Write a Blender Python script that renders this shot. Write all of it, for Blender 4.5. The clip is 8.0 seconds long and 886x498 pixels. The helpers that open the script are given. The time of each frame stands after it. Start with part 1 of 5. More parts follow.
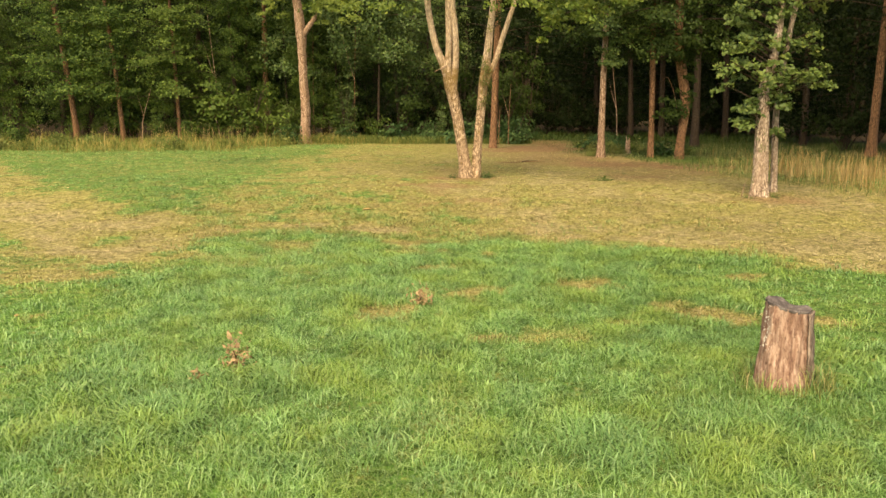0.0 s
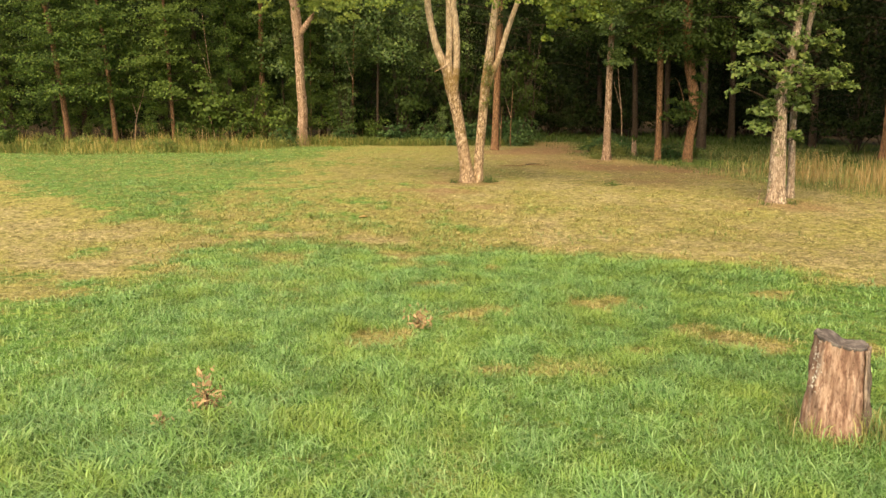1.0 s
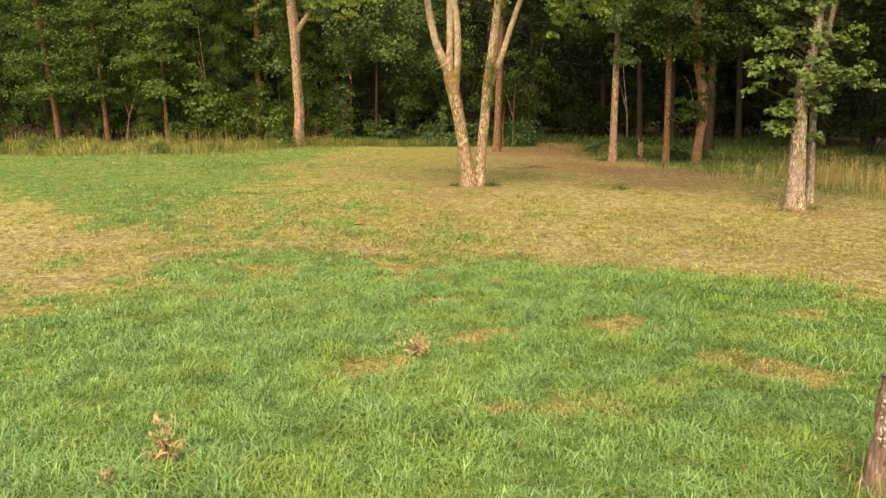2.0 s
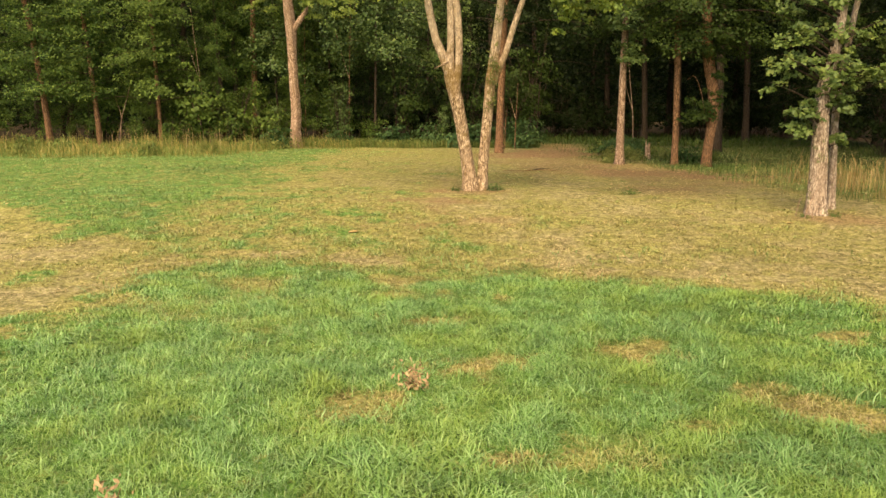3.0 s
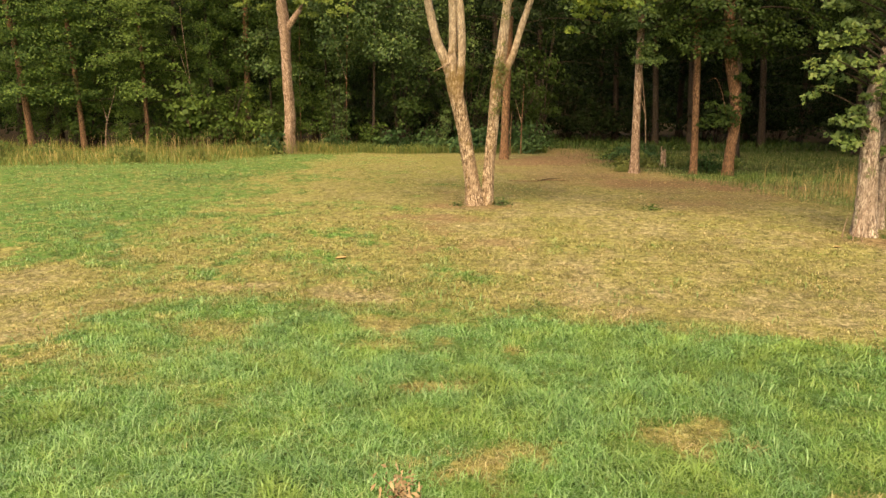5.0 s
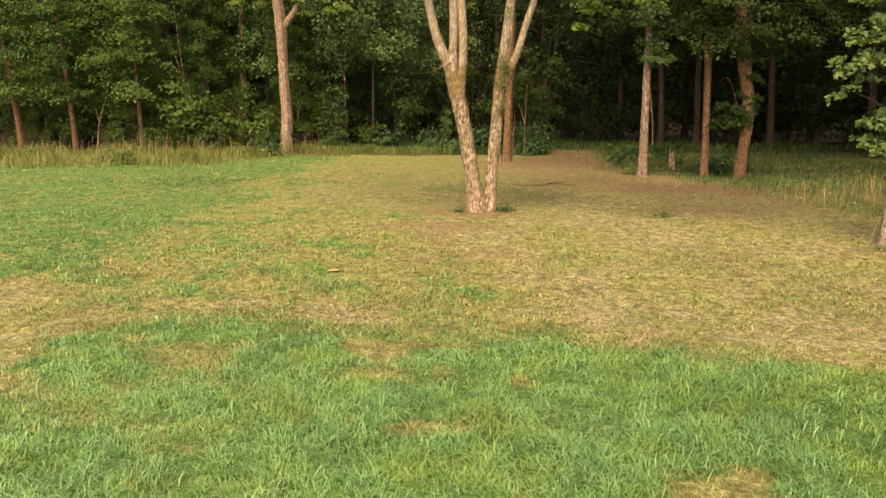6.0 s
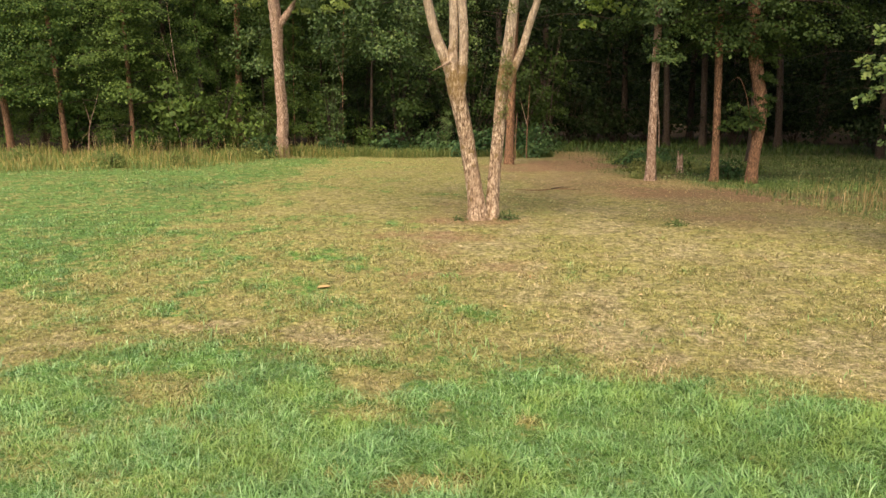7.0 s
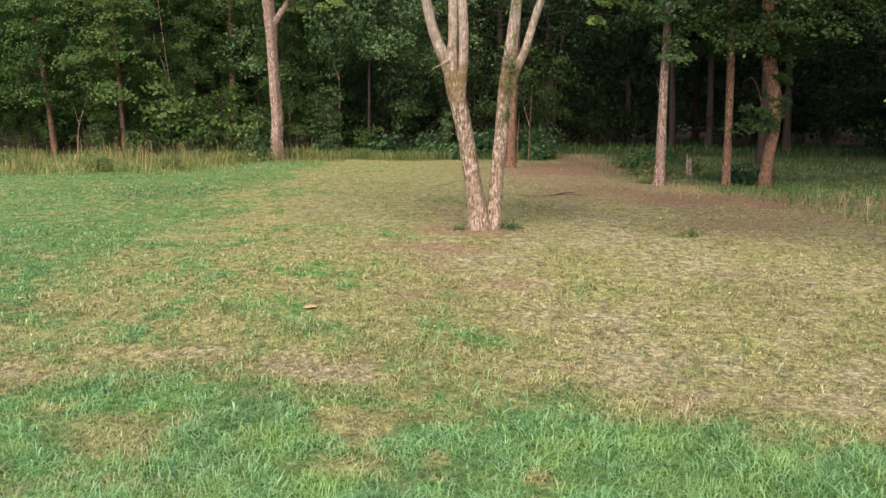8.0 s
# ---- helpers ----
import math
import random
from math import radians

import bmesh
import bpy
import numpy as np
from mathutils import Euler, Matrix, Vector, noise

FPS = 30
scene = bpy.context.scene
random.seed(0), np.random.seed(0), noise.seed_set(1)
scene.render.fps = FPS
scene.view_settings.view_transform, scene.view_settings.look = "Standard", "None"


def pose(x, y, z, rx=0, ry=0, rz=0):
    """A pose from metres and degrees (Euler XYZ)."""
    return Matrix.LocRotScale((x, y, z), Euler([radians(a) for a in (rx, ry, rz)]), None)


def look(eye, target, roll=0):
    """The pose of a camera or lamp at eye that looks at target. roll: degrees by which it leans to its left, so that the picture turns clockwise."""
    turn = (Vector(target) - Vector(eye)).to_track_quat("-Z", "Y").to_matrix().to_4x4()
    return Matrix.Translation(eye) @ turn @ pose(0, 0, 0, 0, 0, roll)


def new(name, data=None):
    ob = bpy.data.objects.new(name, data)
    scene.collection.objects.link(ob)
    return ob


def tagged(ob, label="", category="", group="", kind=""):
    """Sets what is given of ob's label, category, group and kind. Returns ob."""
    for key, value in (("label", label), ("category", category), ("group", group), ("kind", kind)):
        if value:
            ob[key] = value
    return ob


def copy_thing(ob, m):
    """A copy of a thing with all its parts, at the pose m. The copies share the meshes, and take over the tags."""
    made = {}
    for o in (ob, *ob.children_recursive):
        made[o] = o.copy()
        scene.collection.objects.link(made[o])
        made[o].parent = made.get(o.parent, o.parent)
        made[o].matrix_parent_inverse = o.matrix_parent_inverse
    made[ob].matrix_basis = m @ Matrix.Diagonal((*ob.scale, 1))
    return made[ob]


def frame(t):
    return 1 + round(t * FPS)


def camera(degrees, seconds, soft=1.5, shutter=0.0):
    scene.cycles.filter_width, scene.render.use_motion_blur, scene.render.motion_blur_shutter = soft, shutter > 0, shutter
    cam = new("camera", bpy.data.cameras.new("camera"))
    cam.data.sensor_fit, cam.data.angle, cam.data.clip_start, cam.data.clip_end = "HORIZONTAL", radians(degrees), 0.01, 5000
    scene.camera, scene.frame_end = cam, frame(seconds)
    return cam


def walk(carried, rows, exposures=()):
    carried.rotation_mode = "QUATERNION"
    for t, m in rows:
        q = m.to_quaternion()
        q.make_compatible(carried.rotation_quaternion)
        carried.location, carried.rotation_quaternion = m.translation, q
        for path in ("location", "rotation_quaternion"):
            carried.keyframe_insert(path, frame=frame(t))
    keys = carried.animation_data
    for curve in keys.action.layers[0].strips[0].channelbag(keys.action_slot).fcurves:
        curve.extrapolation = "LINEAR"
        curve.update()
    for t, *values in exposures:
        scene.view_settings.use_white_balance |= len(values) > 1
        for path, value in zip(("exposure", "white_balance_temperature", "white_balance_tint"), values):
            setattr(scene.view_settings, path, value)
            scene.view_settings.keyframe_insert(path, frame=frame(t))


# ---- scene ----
cam = camera(58.1, 8.0)
METRES, EYE, TILT, LEAN, TURN = 8.934, 3.1, 0.0, 0.0, 0.0
ROWS = [
    (0.0, 0.0, 0.0, 0.0, 0.02, -10.52, -0.12),
    (0.5, -0.0002, 0.0607, 0.003, 0.03, -10.51, -0.12),
    (1.0, -0.0, 0.125, 0.0039, 0.05, -10.51, -0.11),
    (1.5, 0.0005, 0.1901, 0.004, 0.07, -10.52, -0.12),
    (3.0, 0.0014, 0.3813, 0.005, 0.14, -10.54, -0.12),
    (3.5, 0.0024, 0.4437, 0.0064, 0.18, -10.54, -0.12),
    (4.0, 0.0037, 0.5053, 0.0103, 0.23, -10.55, -0.12),
    (4.5, 0.0047, 0.5664, 0.0167, 0.28, -10.55, -0.13),
    (6.0, 0.0079, 0.7475, 0.0242, 0.44, -10.57, -0.09),
    (6.5, 0.0093, 0.8077, 0.0256, 0.48, -10.58, -0.07),
    (7.0, 0.0106, 0.8678, 0.0292, 0.5, -10.59, -0.08),
    (7.5, 0.0121, 0.9307, 0.0321, 0.52, -10.59, -0.06),
    (8.0, 0.014, 0.9989, 0.033, 0.54, -10.59, -0.05),
]
EXPOSURES = [(0.0, 1.65, 7500, 9), (4.5, 1.61, 7500, 11), (6.5, 1.56, 6700, 14), (7.0, 1.55, 6250, 16), (7.5, 1.53, 5800, 18), (8.0, 1.50, 5300, 20)]
walk(cam, [(t, pose(0, 0, EYE, TILT, LEAN, TURN) @ pose(METRES * x, METRES * y, METRES * z, 90 + pitch, roll, yaw)) for t, x, y, z, yaw, pitch, roll in ROWS],
     exposures=EXPOSURES)

# ---- world, sun ----
world = bpy.data.worlds.new("sky")
scene.world = world
world.use_nodes = True
wn = world.node_tree
sky = wn.nodes.new("ShaderNodeTexSky")
sky.sky_type = 'NISHITA'
sky.sun_disc = False
SUN_EL, SUN_AZ = radians(51), radians(196)
sky.sun_elevation, sky.sun_rotation = SUN_EL, SUN_AZ
wn.nodes["Background"].inputs[1].default_value = 0.085
wn.links.new(sky.outputs[0], wn.nodes["Background"].inputs[0])
sun_data = bpy.data.lights.new("sun", 'SUN')
sun_data.energy, sun_data.angle, sun_data.color = 3.6, radians(65), (1.0, 0.82, 0.52)
sun = new("sun", sun_data)
SUN_DIR = Vector((math.sin(SUN_AZ) * math.cos(SUN_EL), math.cos(SUN_AZ) * math.cos(SUN_EL), math.sin(SUN_EL)))
sun.matrix_world = look(SUN_DIR * 60, (0, 0, 0))


# ---- small mathematics ----
def lattice(ix, iy, seed):
    """Hash of whole numbers to 0..1."""
    h = (ix.astype(np.int64) * 374761393 + iy.astype(np.int64) * 668265263 + seed * 1442695041) & 0xFFFFFFFF
    h = ((h ^ (h >> 13)) * 1274126177) & 0xFFFFFFFF
    return ((h ^ (h >> 16)) & 0xFFFF) / 65535.0


def value_noise(x, y, size, seed=0):
    x, y = np.asarray(x, float) / size, np.asarray(y, float) / size
    ix, iy = np.floor(x), np.floor(y)
    fx, fy = x - ix, y - iy
    fx, fy = fx * fx * (3 - 2 * fx), fy * fy * (3 - 2 * fy)
    a, b = lattice(ix, iy, seed), lattice(ix + 1, iy, seed)
    c, d = lattice(ix, iy + 1, seed), lattice(ix + 1, iy + 1, seed)
    return (a * (1 - fx) + b * fx) * (1 - fy) + (c * (1 - fx) + d * fx) * fy


def step(a, b, v):
    u = np.clip((np.asarray(v, float) - a) / (b - a), 0, 1)
    return u * u * (3 - 2 * u)


def blob(x, y, cx, cy, rx, ry, wobble=0.35, seed=0):
    """1 inside a ragged oval, 0 outside."""
    r = np.hypot((x - cx) / rx, (y - cy) / ry)
    r = r + wobble * (value_noise(x, y, 0.45 * min(rx, ry) + 0.12, 40 + seed) - 0.5) * 1.6
    return 1 - step(0.35, 1.25, r)


def ground_z(x, y):
    """Flat lawn, a low bank, a gentle rise to the wood and a slight fall towards the clearing."""
    x, y = np.asarray(x, float), np.asarray(y, float)
    z = 0.13 + 0.50 * step(16.5, 25.5, y) + 0.15 * step(26, 35, y) - 0.12 * step(7.5, 10, x) * step(28, 33, y) - 0.06 * step(36, 45, y)
    z = z + (0.05 * (value_noise(x, y, 3.1, 3) - 0.5) + 0.025 * (value_noise(x, y, 0.9, 4) - 0.5)) * (1 - 0.75 * step(20, 32, y))
    return z


def gz(x, y):
    return float(ground_z(np.array([x]), np.array([y]))[0])


# straw-coloured spots in the green part of the lawn: x, y, half width, half depth, amount
SPOTS = ((2.25, 12.75, 0.62, 0.36, 0.80), (3.75, 10.85, 0.50, 0.35, 0.75), (3.35, 11.2, 0.40, 0.30, 0.55), (0.30, 12.05, 0.50, 0.24, 0.75),
         (0.70, 12.45, 0.35, 0.22, 0.55), (-0.72, 10.9, 0.50, 0.32, 0.70), (1.50, 9.75, 0.55, 0.35, 0.45), (0.50, 9.75, 0.45, 0.20, 0.60),
         (5.15, 10.5, 0.32, 0.20, 0.70), (-5.7, 10.8, 0.25, 0.16, 0.60), (2.60, 10.4, 0.40, 0.25, 0.45), (-0.29, 14.1, 0.45, 0.24, 0.65),
         (0.90, 15.35, 0.25, 0.20, 0.50), (2.25, 12.95, 0.45, 0.22, 0.60), (3.65, 16.05, 0.35, 0.25, 0.65), (5.3, 13.4, 0.35, 0.25, 0.50))
# the same among the mown grass beyond
STRAW = ((-1.52, 18.3, 0.95, 0.75, 0.85), (-3.8, 18.7, 1.30, 0.40, 0.85), (-3.3, 20.0, 1.2, 0.40, 0.55), (-1.05, 16.6, 0.60, 0.55, 0.55),
         (-0.75, 15.7, 0.90, 0.40, 0.36), (-3.15, 16.5, 0.60, 0.80, 0.36), (2.3, 17.85, 1.10, 0.35, 0.95), (4.4, 17.3, 1.20, 0.45, 0.95),
         (5.4, 17.9, 1.20, 0.60, 0.90), (-8.3, 18.1, 3.0, 2.0, 0.82), (-6.4, 15.8, 1.5, 1.3, 0.85), (-10.8, 20.1, 3.4, 1.3, 0.80),
         (-5.9, 17.3, 0.9, 0.7, 0.85), (-5.1, 18.15, 1.0, 0.5, 0.85), (-6.7, 13.5, 0.9, 0.6, 0.55))
# patches that stay green there
GREEN = ((-3.25, 17.5, 0.85, 0.50, 0.80), (-4.8, 17.0, 0.70, 0.40, 0.70), (0.15, 19.4, 0.95, 0.75, 0.55), (0.0, 20.9, 0.60, 0.50, 0.55),
         (-3.0, 20.6, 1.30, 0.45, 0.60), (3.15, 18.1, 0.35, 0.30, 0.60), (-2.2, 22.6, 1.6, 0.7, 0.35), (2.9, 21.5, 1.5, 0.8, 0.30))
# coarse taller tufts
TUFTS = ((1.15, 13.3, 0.75, 0.55), (-0.25, 9.4, 1.0, 0.6), (4.3, 15.0, 1.1, 0.5), (-2.0, 8.0, 1.0, 0.6), (1.7, 6.6, 1.3, 0.7),
         (2.6, 13.9, 0.8, 0.4), (5.6, 14.6, 1.0, 0.6), (-3.0, 6.8, 0.9, 0.6), (0.3, 14.2, 0.6, 0.4), (4.6, 8.4, 0.9, 0.8), (-8.4, 32.7, 3.0, 1.3),
         (-1.6, 11.8, 0.8, 0.5), (-4.6, 13.0, 0.9, 0.5))


def shade_edge(x):
    """Near edge of the rough grass by the oak and the clearing."""
    return np.interp(x, (5.0, 6.4, 8.0, 8.9, 10.0, 11.1, 12.4, 14.0, 18.0, 26.0), (35.0, 33.6, 31.8, 29.0, 25.2, 23.4, 22.3, 21.6, 20.5, 19.0))


def left_green(x, y):
    """1 on the thick green grass before the meadow strip."""
    wob = 1.6 * (value_noise(x, y, 1.5, 11) - 0.5) + 1.3 * (value_noise(x, y, 0.5, 29) - 0.5)
    near = np.interp(x, (-20, -16, -10.5, -9, -7.5, -6.3, -5.6), (33, 28.8, 22.6, 21.4, 19.9, 19.9, 20.6))
    return step(-1.0, 1.6, y + wob - near) * (1 - step(-2.0, 2.6, x + wob + 5.45 - 0.5 * step(28, 33, y) * (value_noise(x, y, 2.0, 17) * 3 - 1)))


def dryness(x, y):
    """0 for lush green grass, 1 for straw."""
    x, y = np.asarray(x, float), np.asarray(y, float)
    wob = 1.3 * (value_noise(x, y, 1.3, 11) - 0.5) + 0.8 * (value_noise(x, y, 0.45, 12) - 0.5)
    edge = np.interp(x, (-9, -5, -2.3, 0, 1, 2, 3, 4, 5, 6, 7, 8, 10, 14), (15.8, 16.6, 17.6, 18.6, 18.1, 17.5, 17.1, 16.6, 16.0, 15.6, 14.6, 13.2, 11.0, 8.0))
    soft = 0.5 + 4.0 * (1 - step(-1.5, 2.5, x))
    far = np.clip((y + wob - edge) / soft * 0.5 + 0.5, 0, 1)
    d = far * (0.44 + 0.24 * step(-2.5, 3.5, x))
    for k, (cx, cy, rx, ry, amount) in enumerate(STRAW):
        d = np.maximum(d, amount * blob(x, y, cx, cy, rx, ry, 0.8, 80 + k))
    for k, (cx, cy, rx, ry, amount) in enumerate(SPOTS):
        d = np.maximum(d, 0.88 * amount * blob(x, y, cx, cy, 1.05 * rx, 1.05 * ry, 1.1, 20 + k))
    for k, (cx, cy, rx, ry, amount) in enumerate(GREEN):
        d = d * (1 - amount * blob(x, y, cx, cy, rx, ry, 0.8, 100 + k))
    green = np.clip(left_green(x, y), 0, 1)
    d = d * (1 - 0.84 * green)
    d = d + 0.20 * (value_noise(x, y, 2.6, 15) - 0.5) * (1 - 0.6 * green)
    d = d + 0.46 * (value_noise(x, y, 0.8, 13) - 0.5) * (0.22 + 0.78 * far) * (1 - 0.7 * green) + (0.12 + 0.28 * far) * (value_noise(x, y, 0.3, 14) - 0.5) * (1 - 0.6 * green) + 0.30 * far * (value_noise(x, y, 0.14, 16) - 0.5)
    shade = step(-0.6, 2.6, y + wob * 0.6 - shade_edge(x)) * step(5.0, 6.5, x)
    d = d * (1 - 0.75 * shade)
    d = d * (1 - step(44, 48, y)) + 0.2 * step(44, 48, y)
    return np.clip(d - 0.07 * (1 - far), 0, 1)


def lushness(x, y):
    """1 where the grass is thick and blue-green."""
    x, y = np.asarray(x, float), np.asarray(y, float)
    near = 0.42 * step(-0.5, 4.0, x) * (1 - step(15, 18, y))
    return np.clip(near + 0.42 * left_green(x, y) + 0.6 * blob(x, y, -8.0, 31.8, 2.6, 1.5, 0.6, 70), 0, 1)


def bareness(x, y):
    """1 where earth and old leaves show; one patch adds canopy shade."""
    x, y = np.asarray(x, float), np.asarray(y, float)
    b = blob(x, y, 5.3, 41.0, 2.3, 3.8, 0.5, 31) + 0.8 * blob(x, y, 6.2, 47.0, 1.6, 5.0, 0.4, 32) + 0.55 * blob(x, y, 8.4, 31.0, 3.0, 1.6, 0.7, 33)
    b = b + 0.8 * blob(x, y, 0.8, 25.9, 1.5, 0.9, 0.5, 34) + 0.7 * blob(x, y, 8.9, 21.9, 1.5, 0.9, 0.6, 35) + 0.8 * blob(x, y, -7.6, 44.9, 1.6, 0.9, 0.5, 36)
    # broad patch by the right-hand trees: brown earth, plus their canopy's shade painted in
    b = b + 0.55 * blob(x, y, 4.8, 35.5, 3.2, 4.2, 0.6, 49) + 0.60 * blob(x, y, 8.0, 30.0, 7.0, 4.6, 0.8, 45) * (0.35 + 0.9 * value_noise(x, y, 0.6, 46))
    b = b + 0.75 * blob(x, y, 3.6, 39.6, 2.6, 2.6, 0.5, 39)
    for k, (cx, cy, rx, ry) in enumerate(((-0.94, 24.15, 0.7, 0.5), (-0.15, 23.1, 0.45, 0.8), (-0.56, 21.2, 0.6, 0.45), (0.81, 21.75, 0.9, 0.55), (0.4, 24.0, 1.0, 0.7))):
        b = b + 0.62 * blob(x, y, cx, cy, rx, ry, 0.9, 150 + k)
    return np.clip(b, 0, 1)


def litter_shade_cover(x, y):
    """1 under old leaves on the wood floor; nearer patches paint canopy shade."""
    return np.maximum(step(46.5, 50.5, y + 1.5 * (value_noise(x, y, 2.0, 38) - 0.5)), 0.55 * step(33, 37, y) * step(6, 8, x) + 0.36 * blob(x, y, 9.5, 30.0, 7.0, 5.0, 0.8, 47) + 0.22 * blob(x, y, 11.5, 20.5, 6.5, 5.0, 0.8, 48)) * (1 - 0.6 * blob(x, y, 6.2, 47.5, 1.6, 5.0, 0.4, 32))


# ---- materials ----
def material(name):
    m = bpy.data.materials.new(name)
    m.use_nodes = True
    nt = m.node_tree
    return m, nt, nt.nodes["Principled BSDF"]


def node(nt, kind, **inputs):
    n = nt.nodes.new(kind)
    for k, v in inputs.items():
        n.inputs[k.replace("_", " ")].default_value = v
    return n


def ramp(nt, source, stops):
    r = nt.nodes.new("ShaderNodeValToRGB")
    while len(r.color_ramp.elements) < len(stops):
        r.color_ramp.elements.new(0.5)
    for e, (p, c) in zip(r.color_ramp.elements, stops):
        e.position, e.color = p, (*c, 1)
    nt.links.new(source, r.inputs[0])
    return r.outputs[0]


def mix(nt, a, b, fac, how='MIX'):
    n = nt.nodes.new("ShaderNodeMix")
    n.data_type, n.blend_type = 'RGBA', how
    for value, slot in ((fac, 0), (a, 6), (b, 7)):
        if isinstance(value, (int, float)):
            n.inputs[slot].default_value = value
        elif isinstance(value, tuple):
            n.inputs[slot].default_value = (*value, 1)
        else:
            nt.links.new(value, n.inputs[slot])
    return n.outputs[2]


def noise_tex(nt, scale, detail=4, rough=0.6, stretch=None, coord="Object"):
    tc = nt.nodes.new("ShaderNodeTexCoord")
    out = tc.outputs[coord]
    if stretch:
        mp = nt.nodes.new("ShaderNodeMapping")
        mp.inputs["Scale"].default_value = stretch
        nt.links.new(out, mp.inputs[0])
        out = mp.outputs[0]
    n = node(nt, "ShaderNodeTexNoise", Scale=scale, Detail=detail, Roughness=rough)
    nt.links.new(out, n.inputs["Vector"])
    return n.outputs["Fac"]


def bump(nt, bsdf, height, strength, distance):
    b = node(nt, "ShaderNodeBump", Strength=strength, Distance=distance)
    nt.links.new(height, b.inputs["Height"])
    nt.links.new(b.outputs[0], bsdf.inputs["Normal"])


def leaf_material(name, dark, light, warm, translucent=0.3, rough=0.55, gloss=0.3):
    m, nt, p = material(name)
    isl = nt.nodes.new("ShaderNodeNewGeometry").outputs["Random Per Island"]
    obj = nt.nodes.new("ShaderNodeObjectInfo").outputs["Random"]
    c = ramp(nt, isl, [(0.0, dark), (0.6, light), (1.0, warm)])
    big = noise_tex(nt, 0.55, 3, 0.6)
    c = mix(nt, c, dark, ramp(nt, big, [(0.42, (0.6,) * 3), (0.62, (0.0,) * 3)]))
    c = mix(nt, c, warm, ramp(nt, obj, [(0.4, (0, 0, 0)), (1.0, (0.35,) * 3)]))
    nt.links.new(c, p.inputs["Base Color"])
    p.inputs["Roughness"].default_value = rough
    p.inputs["Specular IOR Level"].default_value = gloss
    tr = nt.nodes.new("ShaderNodeBsdfTranslucent")
    nt.links.new(c, tr.inputs[0])
    ms = nt.nodes.new("ShaderNodeMixShader")
    ms.inputs[0].default_value = translucent
    nt.links.new(p.outputs[0], ms.inputs[1])
    nt.links.new(tr.outputs[0], ms.inputs[2])
    nt.links.new(ms.outputs[0], nt.nodes["Material Output"].inputs[0])
    return m


def bark_material(name, dark, mid, pale, lichen=None, lichen_amount=0.0, upper=None, moss=None):
    """upper: paler smooth bark on the high limbs; moss: its colour, height and spread on the trunk."""
    m, nt, p = material(name)
    plates = noise_tex(nt, 6.0, 7, 0.74, (3.6, 3.6, 1.1))
    fine = noise_tex(nt, 24.0, 4, 0.7, (1.5, 1.5, 0.5))
    blotch = noise_tex(nt, 2.2, 5, 0.65, (1, 1, 0.6))
    c = ramp(nt, plates, [(0.40, dark), (0.495, mid), (0.60, pale)])
    c = mix(nt, c, mid, ramp(nt, blotch, [(0.40, (0.6,) * 3), (0.56, (0.0,) * 3)]))
    c = mix(nt, c, dark, ramp(nt, fine, [(0.38, (0.8,) * 3), (0.49, (0.0,) * 3)]))
    if lichen:
        spots = noise_tex(nt, 3.6, 5, 0.7)
        c = mix(nt, c, lichen, ramp(nt, spots, [(0.58 - lichen_amount, (0.0,) * 3), (0.63 - lichen_amount, (0.8,) * 3)]))
    if upper or moss:
        sep = nt.nodes.new("ShaderNodeSeparateXYZ")
        nt.links.new(nt.nodes.new("ShaderNodeTexCoord").outputs["Object"], sep.inputs[0])
        ragged = node(nt, "ShaderNodeMath")
        ragged.operation = 'MULTIPLY_ADD'
        nt.links.new(noise_tex(nt, 3.2, 5, 0.7), ragged.inputs[0])
        ragged.inputs[1].default_value = 3.0
        nt.links.new(sep.outputs["Z"], ragged.inputs[2])
        scaled = node(nt, "ShaderNodeMath")
        scaled.operation = 'DIVIDE'
        nt.links.new(ragged.outputs[0], scaled.inputs[0])
        scaled.inputs[1].default_value = 12.0
        height = scaled.outputs[0]
    if upper:
        c = mix(nt, c, upper, ramp(nt, height, [(4.3 / 12, (0.0,) * 3), (6.0 / 12, (0.32,) * 3)]))
    if moss:
        tint, z, spread_z = moss
        c = mix(nt, c, tint, ramp(nt, height, [((z + 1.5 - spread_z) / 12, (0.0,) * 3), ((z + 1.5) / 12, (0.85,) * 3), ((z + 1.5 + 0.6 * spread_z) / 12, (0.0,) * 3)]))
    nt.links.new(c, p.inputs["Base Color"])
    p.inputs["Roughness"].default_value = 0.9
    p.inputs["Specular IOR Level"].default_value = 0.15
    bump(nt, p, plates, 1.0, 0.06)
    return m


